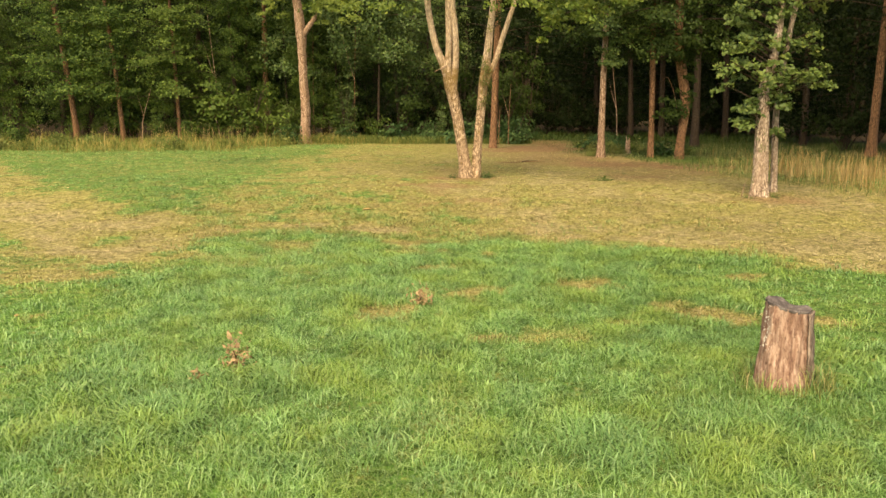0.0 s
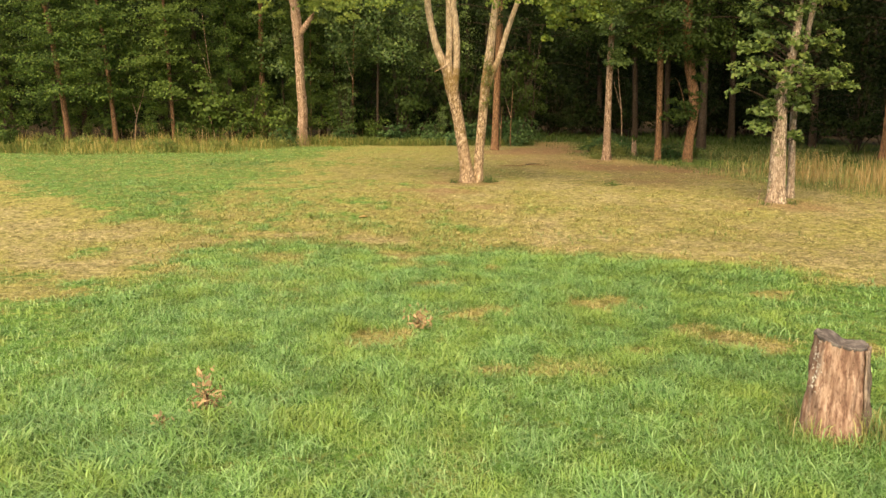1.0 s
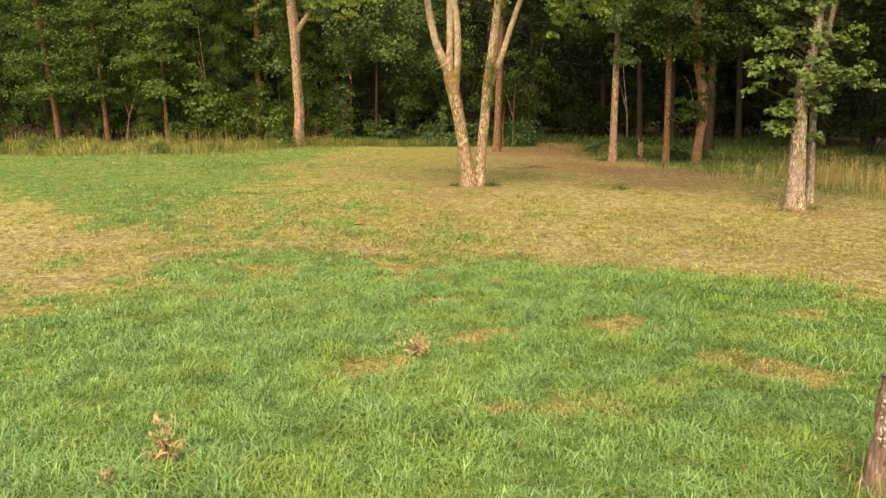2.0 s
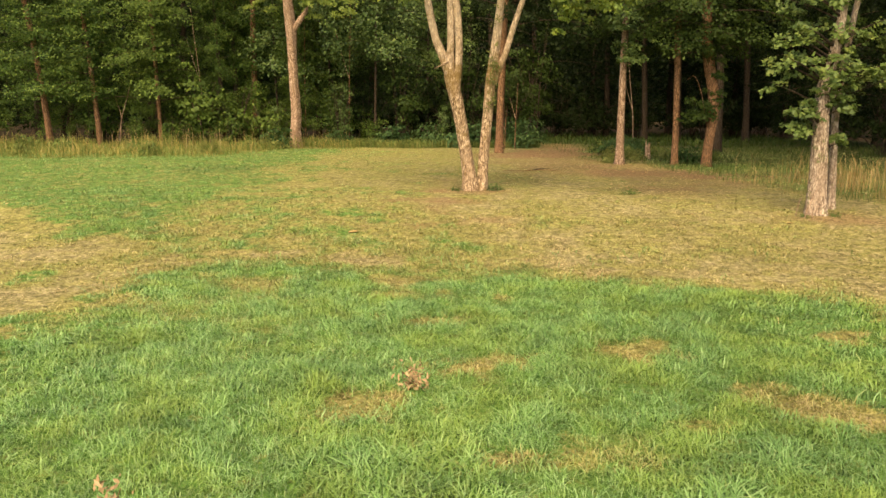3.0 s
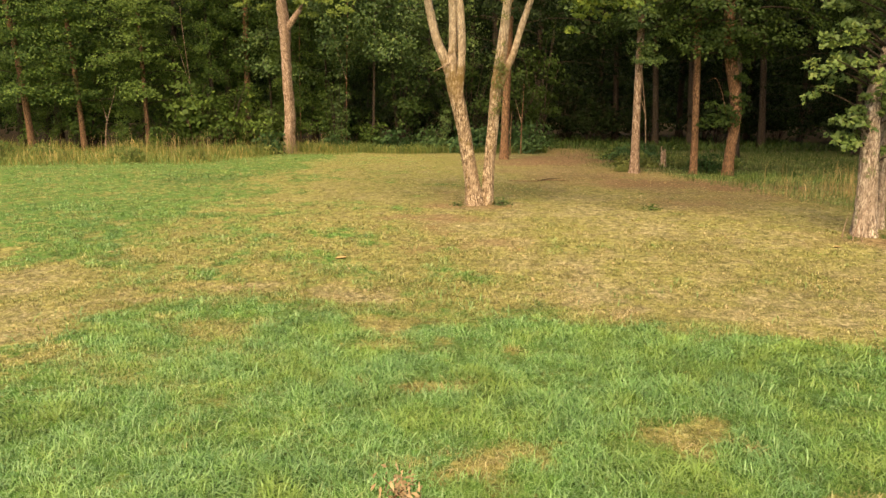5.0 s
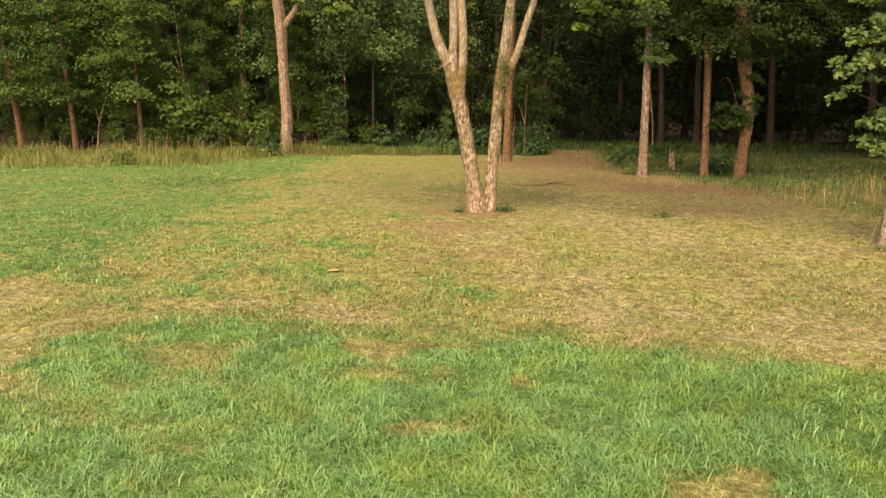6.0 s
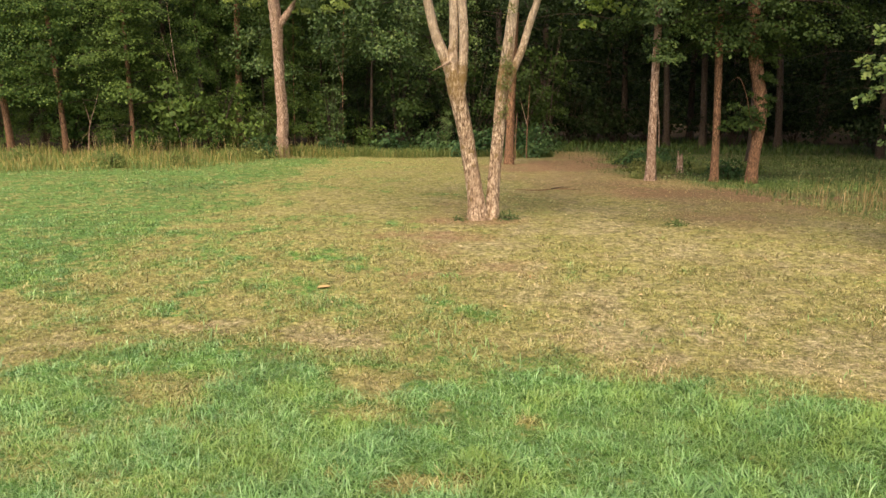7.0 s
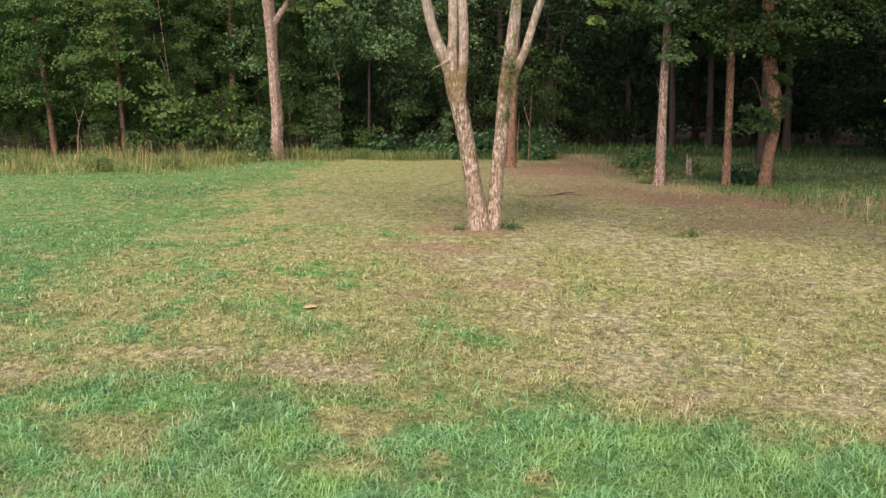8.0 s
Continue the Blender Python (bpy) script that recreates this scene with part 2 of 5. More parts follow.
def ground_material():
    m, nt, p = material("lawn_ground")
    dry = nt.nodes.new("ShaderNodeAttribute")
    dry.attribute_name = "dry"
    bare = nt.nodes.new("ShaderNodeAttribute")
    bare.attribute_name = "bare"
    fine = noise_tex(nt, 14.0, 6, 0.75)
    fleck = noise_tex(nt, 42.0, 3, 0.7)
    mid = noise_tex(nt, 2.2, 5, 0.65)
    green = ramp(nt, fine, [(0.34, (0.038, 0.084, 0.019)), (0.50, (0.066, 0.142, 0.030)), (0.66, (0.104, 0.192, 0.046))])
    green = mix(nt, green, (0.080, 0.115, 0.024), ramp(nt, mid, [(0.5, (0, 0, 0)), (0.72, (0.6,) * 3)]))
    straw = ramp(nt, fine, [(0.36, (0.068, 0.056, 0.027)), (0.49, (0.192, 0.157, 0.083)), (0.62, (0.38, 0.316, 0.190))])
    straw = mix(nt, straw, (0.105, 0.120, 0.030), ramp(nt, fleck, [(0.38, (0.65,) * 3), (0.54, (0.0,) * 3)]))
    earth = ramp(nt, fine, [(0.36, (0.060, 0.035, 0.018)), (0.50, (0.160, 0.098, 0.052)), (0.66, (0.32, 0.215, 0.128))])
    earth = mix(nt, earth, (0.06, 0.09, 0.025), ramp(nt, mid, [(0.50, (0, 0, 0)), (0.66, (0.4,) * 3)]))
    shaky = node(nt, "ShaderNodeMath")
    shaky.operation = 'MULTIPLY_ADD'
    nt.links.new(fine, shaky.inputs[0])
    shaky.inputs[1].default_value = 0.7
    shaky.inputs[2].default_value = -0.35
    total = node(nt, "ShaderNodeMath")
    total.operation, total.use_clamp = 'ADD', True
    nt.links.new(dry.outputs["Fac"], total.inputs[0])
    nt.links.new(shaky.outputs[0], total.inputs[1])
    tuft = node(nt, "ShaderNodeMath")
    tuft.operation = 'MULTIPLY_ADD'
    nt.links.new(noise_tex(nt, 4.5, 4, 0.7), tuft.inputs[0])
    tuft.inputs[1].default_value, tuft.inputs[2].default_value = 1.3, -0.65
    amount = node(nt, "ShaderNodeMath")
    amount.operation, amount.use_clamp = 'ADD', True
    nt.links.new(total.outputs[0], amount.inputs[0])
    nt.links.new(tuft.outputs[0], amount.inputs[1])
    lush = nt.nodes.new("ShaderNodeAttribute")
    lush.attribute_name = "lush"
    green = mix(nt, green, (0.056, 0.100, 0.026), lush.outputs["Fac"])
    olive = ramp(nt, fine, [(0.36, (0.068, 0.067, 0.021)), (0.50, (0.170, 0.158, 0.052)), (0.64, (0.290, 0.258, 0.104))])
    c = mix(nt, green, olive, ramp(nt, amount.outputs[0], [(0.05, (0, 0, 0)), (0.32, (1, 1, 1))]))
    c = mix(nt, c, straw, ramp(nt, amount.outputs[0], [(0.50, (0, 0, 0)), (0.98, (1, 1, 1))]))
    clumps = noise_tex(nt, 5.5, 5, 0.72)
    c = mix(nt, c, ramp(nt, clumps, [(0.36, (0.48, 0.48, 0.46)), (0.5, (1.0, 1.0, 1.0)), (0.64, (1.35, 1.33, 1.30))]), 1.0, 'MULTIPLY')
    c = mix(nt, c, earth, bare.outputs["Fac"])
    # old leaves, and canopy shade painted into the ground before the wood
    litter_shade = nt.nodes.new("ShaderNodeAttribute")
    litter_shade.attribute_name = "litter_shade"
    brown = ramp(nt, fine, [(0.36, (0.018, 0.013, 0.008)), (0.5, (0.042, 0.030, 0.017)), (0.66, (0.085, 0.058, 0.032))])
    c = mix(nt, c, brown, litter_shade.outputs["Fac"])
    nt.links.new(c, p.inputs["Base Color"])
    p.inputs["Roughness"].default_value = 0.95
    p.inputs["Specular IOR Level"].default_value = 0.1
    bump(nt, p, fine, 0.7, 0.05)
    return m


def blade_material():
    m, nt, p = material("grass_blade")
    dry = nt.nodes.new("ShaderNodeAttribute")
    dry.attribute_name = "dry"
    isl = nt.nodes.new("ShaderNodeNewGeometry").outputs["Random Per Island"]
    green = ramp(nt, isl, [(0.0, (0.072, 0.152, 0.034)), (0.5, (0.152, 0.284, 0.076)), (1.0, (0.295, 0.445, 0.205))])
    lush = nt.nodes.new("ShaderNodeAttribute")
    lush.attribute_name = "lush"
    green = mix(nt, green, (0.088, 0.178, 0.048), lush.outputs["Fac"])
    yellow = noise_tex(nt, 1.2, 4, 0.62)
    green = mix(nt, green, (0.205, 0.280, 0.050), ramp(nt, yellow, [(0.47, (0, 0, 0)), (0.62, (0.55,) * 3)]))
    green = mix(nt, green, (0.110, 0.220, 0.094), ramp(nt, yellow, [(0.37, (0.32,) * 3), (0.47, (0, 0, 0))]))
    straw = ramp(nt, isl, [(0.0, (0.120, 0.094, 0.040)), (0.5, (0.280, 0.218, 0.108)), (1.0, (0.49, 0.390, 0.225))])
    olive = ramp(nt, isl, [(0.0, (0.132, 0.138, 0.038)), (0.5, (0.248, 0.240, 0.080)), (1.0, (0.390, 0.362, 0.160))])
    c = mix(nt, green, olive, ramp(nt, dry.outputs["Fac"], [(0.04, (0, 0, 0)), (0.32, (1, 1, 1))]))
    c = mix(nt, c, straw, ramp(nt, dry.outputs["Fac"], [(0.50, (0, 0, 0)), (0.98, (1, 1, 1))]))
    tone = nt.nodes.new("ShaderNodeAttribute")
    tone.attribute_name = "tone"
    c = mix(nt, c, ramp(nt, tone.outputs["Fac"], [(0.08, (0.50, 0.50, 0.46)), (0.5, (1.0, 1.0, 1.0)), (0.92, (1.28, 1.26, 1.22))]), 1.0, 'MULTIPLY')
    nt.links.new(c, p.inputs["Base Color"])
    p.inputs["Roughness"].default_value = 0.42
    p.inputs["Specular IOR Level"].default_value = 0.40
    tr = nt.nodes.new("ShaderNodeBsdfTranslucent")
    nt.links.new(c, tr.inputs[0])
    ms = nt.nodes.new("ShaderNodeMixShader")
    ms.inputs[0].default_value = 0.3
    nt.links.new(p.outputs[0], ms.inputs[1])
    nt.links.new(tr.outputs[0], ms.inputs[2])
    nt.links.new(ms.outputs[0], nt.nodes["Material Output"].inputs[0])
    return m


LAWN = ground_material()
BLADE = blade_material()
LEAF_EDGE = leaf_material("leaf_edge", (0.018, 0.038, 0.008), (0.070, 0.122, 0.022), (0.150, 0.200, 0.038), gloss=0.12)
# Darker copy of the edge leaves, with crown shade put into the colour.
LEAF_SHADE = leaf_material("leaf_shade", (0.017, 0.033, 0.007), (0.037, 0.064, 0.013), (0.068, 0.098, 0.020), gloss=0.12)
# Leaves deep in the wood, near black: the shade there is in the colour.
LEAF_DARKENED = leaf_material("leaf_darkened", (0.005, 0.010, 0.0025), (0.011, 0.022, 0.005), (0.024, 0.038, 0.008), gloss=0.08)
LEAF_OAK = leaf_material("leaf_oak", (0.048, 0.082, 0.018), (0.122, 0.176, 0.038), (0.200, 0.235, 0.058))
LEAF_BRIGHT = leaf_material("leaf_bright", (0.062, 0.104, 0.015), (0.135, 0.190, 0.028), (0.230, 0.265, 0.045))
LEAF_MOSS = leaf_material("leaf_moss", (0.070, 0.072, 0.018), (0.125, 0.130, 0.030), (0.190, 0.190, 0.050))
LEAF_SOFT = leaf_material("leaf_soft", (0.032, 0.062, 0.016), (0.082, 0.136, 0.031), (0.145, 0.192, 0.048))
LEAF_FERN = leaf_material("leaf_fern", (0.026, 0.058, 0.020), (0.055, 0.108, 0.036), (0.098, 0.148, 0.044), gloss=0.15)
WOOD_GRASS = leaf_material("wood_grass", (0.025, 0.050, 0.012), (0.060, 0.098, 0.021), (0.110, 0.128, 0.030), gloss=0.15)
VERGE = leaf_material("verge_blade", (0.060, 0.100, 0.024), (0.140, 0.185, 0.046), (0.300, 0.260, 0.090), gloss=0.15)
MEADOW = leaf_material("meadow_blade", (0.082, 0.120, 0.028), (0.210, 0.205, 0.056), (0.430, 0.310, 0.115), gloss=0.15)
STALK = leaf_material("dry_stalk", (0.21, 0.138, 0.055), (0.38, 0.262, 0.118), (0.54, 0.395, 0.200), gloss=0.2)
BARK_PALE = bark_material("bark_pale", (0.085, 0.047, 0.028), (0.258, 0.166, 0.112), (0.54, 0.395, 0.300))
BARK_TWIN = bark_material("bark_twin", (0.072, 0.042, 0.025), (0.278, 0.188, 0.118), (0.62, 0.475, 0.335), (0.150, 0.098, 0.030), 0.0, (0.56, 0.45, 0.33), ((0.150, 0.092, 0.026), 3.3, 0.75))
BARK_RED = bark_material("bark_red", (0.050, 0.026, 0.014), (0.168, 0.089, 0.049), (0.34, 0.195, 0.113))
# Darkened so that branches and wood trunks sink into shade by colour.
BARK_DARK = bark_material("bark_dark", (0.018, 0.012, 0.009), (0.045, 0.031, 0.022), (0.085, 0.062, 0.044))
BARK_OAK = bark_material("bark_oak", (0.085, 0.056, 0.040), (0.29, 0.212, 0.158), (0.60, 0.49, 0.39), (0.11, 0.12, 0.04), 0.0)


# ---- mesh helpers ----
def mesh_data(name, verts, faces, mat, smooth=False, attrs=()):
    """verts (n, 3); faces: list of integer arrays (m, k) with k corners each."""
    me = bpy.data.meshes.new(name)
    verts = np.asarray(verts, np.float32)
    sizes = np.concatenate([np.full(len(f), f.shape[1], np.int32) for f in faces])
    loops = np.concatenate([np.asarray(f, np.int32).ravel() for f in faces])
    me.vertices.add(len(verts))
    me.vertices.foreach_set("co", verts.ravel())
    me.loops.add(len(loops))
    me.loops.foreach_set("vertex_index", loops)
    me.polygons.add(len(sizes))
    me.polygons.foreach_set("loop_start", (np.cumsum(sizes) - sizes).astype(np.int32))
    if smooth:
        me.polygons.foreach_set("use_smooth", np.ones(len(sizes), bool))
    for key, values in attrs:
        a = me.attributes.new(key, 'FLOAT', 'POINT')
        a.data.foreach_set("value", np.asarray(values, np.float32))
    me.materials.append(mat)
    me.update(calc_edges=True)
    return me


def thing(name, x=0.0, y=0.0, z=0.0, **tags):
    ob = new(name)
    ob.empty_display_size = 0.2
    ob.matrix_world = pose(x, y, z)
    return tagged(ob, **tags)


def part(name, me, parent, label=""):
    ob = new(name, me)
    ob.parent = parent
    if label:
        tagged(ob, label=label)
    return ob


def unit(v):
    return v / np.maximum(np.linalg.norm(v, axis=-1, keepdims=True), 1e-9)


def smooth_path(points, per=5):
    """Catmull-Rom through rows of x, y, z, radius."""
    p = np.asarray(points, float)
    p = np.vstack([2 * p[0] - p[1], p, 2 * p[-1] - p[-2]])
    out = []
    for i in range(1, len(p) - 2):
        for u in np.linspace(0, 1, per, endpoint=False):
            a, b, c, d = p[i - 1:i + 3]
            out.append(0.5 * (2 * b + (c - a) * u + (2 * a - 5 * b + 4 * c - d) * u * u + (3 * b - a - 3 * c + d) * u ** 3))
    out.append(p[-2])
    return np.array(out)


def tube(points, rng, sides=10, per=5, lumps=0.1, flare=0.0):
    """A tapering limb: verts and faces."""
    p = smooth_path(points, per)
    n = len(p)
    tang = unit(np.gradient(p[:, :3], axis=0))
    side = unit(np.cross(tang, np.array([0.31, 0.95, 0.05])))
    other = np.cross(tang, side)
    ang = np.linspace(0, 2 * np.pi, sides, endpoint=False)
    ridge = 1 + lumps * np.interp(np.arange(sides), np.arange(sides), rng.uniform(-1, 1, sides))
    r = np.maximum(p[:, 3], 0.004)[:, None] * ridge[None, :] * (1 + 0.5 * lumps * rng.uniform(-1, 1, (n, sides)))
    if flare:
        low = np.exp(-np.linalg.norm(p[:, :3] - p[0, :3], axis=1) / (2.2 * p[0, 3]))
        toes = 0.6 + 0.4 * np.sin(ang * 4 + rng.uniform(0, 6))
        r = r * (1 + flare * low[:, None] * toes[None, :])
    v = p[:, None, :3] + r[..., None] * (np.cos(ang)[None, :, None] * side[:, None] + np.sin(ang)[None, :, None] * other[:, None])
    v = np.vstack([v.reshape(-1, 3), p[-1:, :3]])
    i, j = np.meshgrid(np.arange(n - 1), np.arange(sides), indexing="ij")
    k = (j + 1) % sides
    quads = np.stack([i * sides + j, i * sides + k, (i + 1) * sides + k, (i + 1) * sides + j], -1).reshape(-1, 4)
    j = np.arange(sides)
    cap = np.stack([(n - 1) * sides + j, (n - 1) * sides + (j + 1) % sides, np.full(sides, n * sides)], -1)
    return v, quads, cap


def joined(tubes):
    """Several tubes as one set of verts and faces."""
    vs, qs, cs, base = [], [], [], 0
    for v, q, c in tubes:
        vs.append(v), qs.append(q + base), cs.append(c + base)
        base += len(v)
    return np.vstack(vs), [np.vstack(qs), np.vstack(cs)]


def tube_part(name, points, mat, parent, rng, label="", **kw):
    v, f = joined([tube(points, rng, **kw)])
    return part(name, mesh_data(name, v, f, mat, True), parent, label)


def leaves(centres, normals, length, width, rng, lobed=False):
    """Leaves as folded blades: verts and faces."""
    n = len(centres)
    normals = unit(normals)
    axis = unit(np.cross(normals, rng.normal(size=(n, 3))))
    cross = np.cross(normals, axis)
    ln, wd = np.broadcast_to(length, n)[:, None], np.broadcast_to(width, n)[:, None]
    if lobed:
        shape = ((-0.5, 0, 0), (-0.18, 0.30, 0.06), (-0.02, 0.16, 0.02), (0.20, 0.48, 0.08), (0.30, 0.22, 0.02), (0.52, 0.0, -0.06),
                 (0.30, -0.22, 0.02), (0.20, -0.48, 0.08), (-0.02, -0.16, 0.02), (-0.18, -0.30, 0.06))
    else:
        shape = ((-0.5, 0, 0), (0.05, 0.5, 0.10), (0.5, 0, -0.06), (0.05, -0.5, 0.10))
    v = np.stack([centres + axis * ln * a + cross * wd * b + normals * ln * c for a, b, c in shape], 1)
    k = len(shape)
    base = np.arange(n)[:, None] * k
    if lobed:
        f = [base + np.array([[0, 1, 2, 8, 9]])[0], base + np.array([2, 3, 4, 5]), base + np.array([5, 6, 7, 8]), base + np.array([2, 5, 8])]
    else:
        f = [base + np.arange(4)]
    return v.reshape(-1, 3), f


def crown_mesh(name, sprays, per, mat, rng, length=0.18, width=0.11, flat=0.3, lobed=False, up=0.7, jitter=0.6, thin_above=9.5):
    """sprays: rows of x, y, z, radius, outward x, outward y. Fewer and larger leaves above thin_above."""
    s = np.asarray(sprays, float)
    n = len(s) * per
    s = np.repeat(s, per, axis=0)
    a, r = rng.uniform(0, 2 * np.pi, n), np.sqrt(rng.uniform(0, 1, n)) * s[:, 3]
    out = s[:, 4:6]
    dx, dy = np.cos(a) * r, np.sin(a) * r
    droop = -0.35 * (dx * out[:, 0] + dy * out[:, 1]) - 0.25 * r * r / np.maximum(s[:, 3], 0.05)
    c = np.stack([s[:, 0] + dx, s[:, 1] + dy, s[:, 2] + droop + rng.normal(0, flat, n) * s[:, 3] * 0.5], -1)
    nor = np.stack([0.9 * out[:, 0], 0.9 * out[:, 1], np.full(n, up)], -1) + rng.normal(0, jitter, (n, 3))
    k = rng.uniform(0.65, 1.25, n) * np.where(c[:, 2] > thin_above, 1.5, 1.0)
    stay = (c[:, 2] < thin_above) | (rng.uniform(0, 1, n) < 0.42)
    v, f = leaves(c[stay], nor[stay], length * k[stay], width * k[stay], rng, lobed)
    return mesh_data(name, v, f, mat)


def limb_set(rng, trunk_at, count, z0, z1, reach, radius, rise=0.35, droop=0.25, first=0.35, sprays=5, spray_r=(0.45, 0.8), spin=None):
    """Side limbs from a trunk: tubes, and the sprays of leaves along them."""
    tubes, rows = [], []
    for k in range(count):
        u = (k + rng.uniform(0, 1)) / count
        z = z0 + (z1 - z0) * u
        a = k * 2.399 + rng.uniform(-0.5, 0.5) if spin is None else spin(k, rng)
        length = reach(u) * rng.uniform(0.7, 1.15)
        o = np.array([math.cos(a), math.sin(a)])
        base = trunk_at(z)
        w = np.array([-o[1], o[0]]) * rng.uniform(-0.25, 0.25) * length
        pts = []
        for q in (0, 0.35, 0.7, 1.0):
            xy = base[:2] + o * length * q + w * q * q
            pts.append((*xy, base[2] + length * (rise * q - droop * q * q), radius * (1 - 0.85 * q)))
        tubes.append(tube(pts, rng, 4, 2, 0.1))
        for i in range(sprays):
            q = first + (1.05 - first) * (i + rng.uniform(0, 1)) / sprays
            xy = base[:2] + o * length * q + w * q * q + rng.normal(0, 0.14 * length, 2) * (0.4 + q)
            zz = base[2] + length * (rise * q - droop * q * q) + rng.normal(0, 0.12)
            rows.append((*xy, zz, rng.uniform(*spray_r), *o))
    return tubes, rows


def along(points):
    """The place on a path of x, y, z, r at a height."""
    p = np.asarray(smooth_path(points, 6))
    return lambda z: np.array([np.interp(z, p[:, 2], p[:, 0]), np.interp(z, p[:, 2], p[:, 1]), z])


# ---- ground ----
xs = np.concatenate([[-1500, -700, -300, -140, -80, -55], np.arange(-42, -20, 0.6), np.arange(-20, 20, 0.22), np.arange(20, 42.1, 0.6), [55, 80, 140, 300, 700, 1500]])
ys = np.concatenate([[-1500, -700, -300, -120, -50, -20, -8], np.arange(-2, 4, 0.6), np.arange(4, 45, 0.24), np.arange(45, 75, 0.6), [80, 100, 150, 300, 700, 1500]])
gx, gy = np.meshgrid(xs, ys, indexing="ij")
nx, ny = gx.shape
fx, fy = gx.ravel(), gy.ravel()
i, j = np.meshgrid(np.arange(nx - 1), np.arange(ny - 1), indexing="ij")
quads = np.stack([i * ny + j, (i + 1) * ny + j, (i + 1) * ny + j + 1, i * ny + j + 1], -1).reshape(-1, 4)
ground = new("ground", mesh_data("ground", np.stack([fx, fy, ground_z(fx, fy)], -1), [quads], LAWN, True,
                                 (("dry", dryness(fx, fy)), ("bare", bareness(fx, fy)), ("litter_shade", litter_shade_cover(fx, fy)), ("lush", lushness(fx, fy)))))
tagged(ground, "mown lawn with green and straw-coloured patches, running into woodland", "lawn", kind="structure")


# ---- grass ----
def blades(name, x, y, height, width, lean, dry, rng, mat=None, lush=None, tone=None, joints=2):
    """Arching blades of one or two joints; their tips hang over as the lean grows."""
    n = len(x)
    a = rng.uniform(0, 2 * np.pi, n)
    d = np.stack([np.cos(a), np.sin(a), np.zeros(n)], -1)
    s = np.stack([-d[:, 1], d[:, 0], np.zeros(n)], -1)
    bend = rng.normal(0, 0.25, n)[:, None] * s
    base = np.stack([x, y, ground_z(x, y) - 0.012], -1)
    h, w, l = height[:, None], width[:, None], (lean * height)[:, None]
    up = np.array([[0, 0, 1.0]])
    p1 = base + up * h * 0.55 + d * l * 0.22
    p2 = base + up * h * (0.97 - 0.06 * lean[:, None]) + (d + 0.4 * bend) * l * 0.66
    tip = base + up * h * np.maximum(1.08 - 0.30 * lean[:, None], 0.16) + (d + bend) * l * 1.12
    if joints == 2:
        rows = [base - s * w * 0.4, base + s * w * 0.4, p1 + s * w * 0.5, p1 - s * w * 0.5, p2 + s * w * 0.38, p2 - s * w * 0.38, tip]
        shape = ([0, 1, 2, 3], [3, 2, 4, 5], [5, 4, 6])
    else:
        mid = 0.5 * (p1 + p2)
        rows = [base - s * w * 0.4, base + s * w * 0.4, mid + s * w * 0.5, mid - s * w * 0.5, tip]
        shape = ([0, 1, 2, 3], [3, 2, 4])
    k = len(rows)
    b = np.arange(n)[:, None] * k
    lush = np.zeros(n) if lush is None else lush
    tone = np.full(n, 0.5) if tone is None else tone
    me = mesh_data(name, np.stack(rows, 1).reshape(-1, 3), [b + np.array(q) for q in shape], mat or BLADE, False,
                   (("dry", np.repeat(dry, k)), ("lush", np.repeat(lush, k)), ("tone", np.repeat(tone, k))))
    return new(name, me)


rng = np.random.default_rng(7)


def nearest(x, y):
    return np.maximum(np.maximum(6.0, np.abs(x) / 0.56), y - 8.9)


M = 6600000
px, py = rng.uniform(-24, 20, M), rng.uniform(-5, 45.5, M)
dist = nearest(px, py)
bare = bareness(px, py)
aside = np.maximum(np.abs(px) - 0.58 * py - 0.3, 4.9 - py)
share = np.where(aside < 0, 1.0, 0.22 * np.exp(-np.maximum(aside, 0) / 5.0))
boost = 1 + 0.75 * step(15.5, 18.5, py) * (1 - step(13, 19, dist)) + 0.55 * (1 - step(7.5, 10, dist)) * (1 - step(15.5, 18.5, py))
keep = rng.uniform(0, 1, M) < share * 0.40 * boost * (6.0 / dist) ** 1.66 * (1 - 0.8 * bare)
px, py, dist = px[keep], py[keep], dist[keep]
dry = dryness(px, py)
tall = np.zeros(len(px))
for k, (cx, cy, rx, ry) in enumerate(TUFTS):
    tall = np.maximum(tall, blob(px, py, cx, cy, rx, ry, 0.7, 60 + k))
tall = np.maximum(tall, 0.6 * step(0.62, 0.85, value_noise(px, py, 0.7, 71)) * (1 - step(10, 16, dist)))
clump = value_noise(px, py, 0.22, 72)
hgt = 0.66 * (0.040 + 0.075 * (1 - dry) ** 1.5 + 0.060 * tall * (1 - dry)) * rng.uniform(0.5, 1.35, len(px)) * (0.55 + 0.9 * clump) * (1 - 0.45 * step(9, 20, dist)) * np.where(dist > 10, 0.5 + value_noise(px, py, 0.28, 19), 1.0)
wid = 0.0064 * (dist / 6.0) ** 0.82 * rng.uniform(0.6, 1.4, len(px)) * (1 + 0.4 * tall)
lean_amount = rng.uniform(0.4, 2.3, len(px))
tone = np.clip(0.5 + 0.75 * (clump - 0.5) + (0.15 + 0.45 * dry) * (value_noise(px, py, 0.5, 73) - 0.5) + rng.normal(0, 0.12, len(px)), 0, 1)
own = np.clip(dry + rng.normal(0, 0.12, len(px)) * (0.45 + 0.55 * step(0.1, 0.4, dry)) + 0.6 * (value_noise(px, py, 0.26, 18) - 0.5) * step(0.2, 0.5, dry), 0, 1)
own = np.where(rng.uniform(0, 1, len(px)) < 0.22 * dry, np.clip(own + 0.5, 0, 1), own)
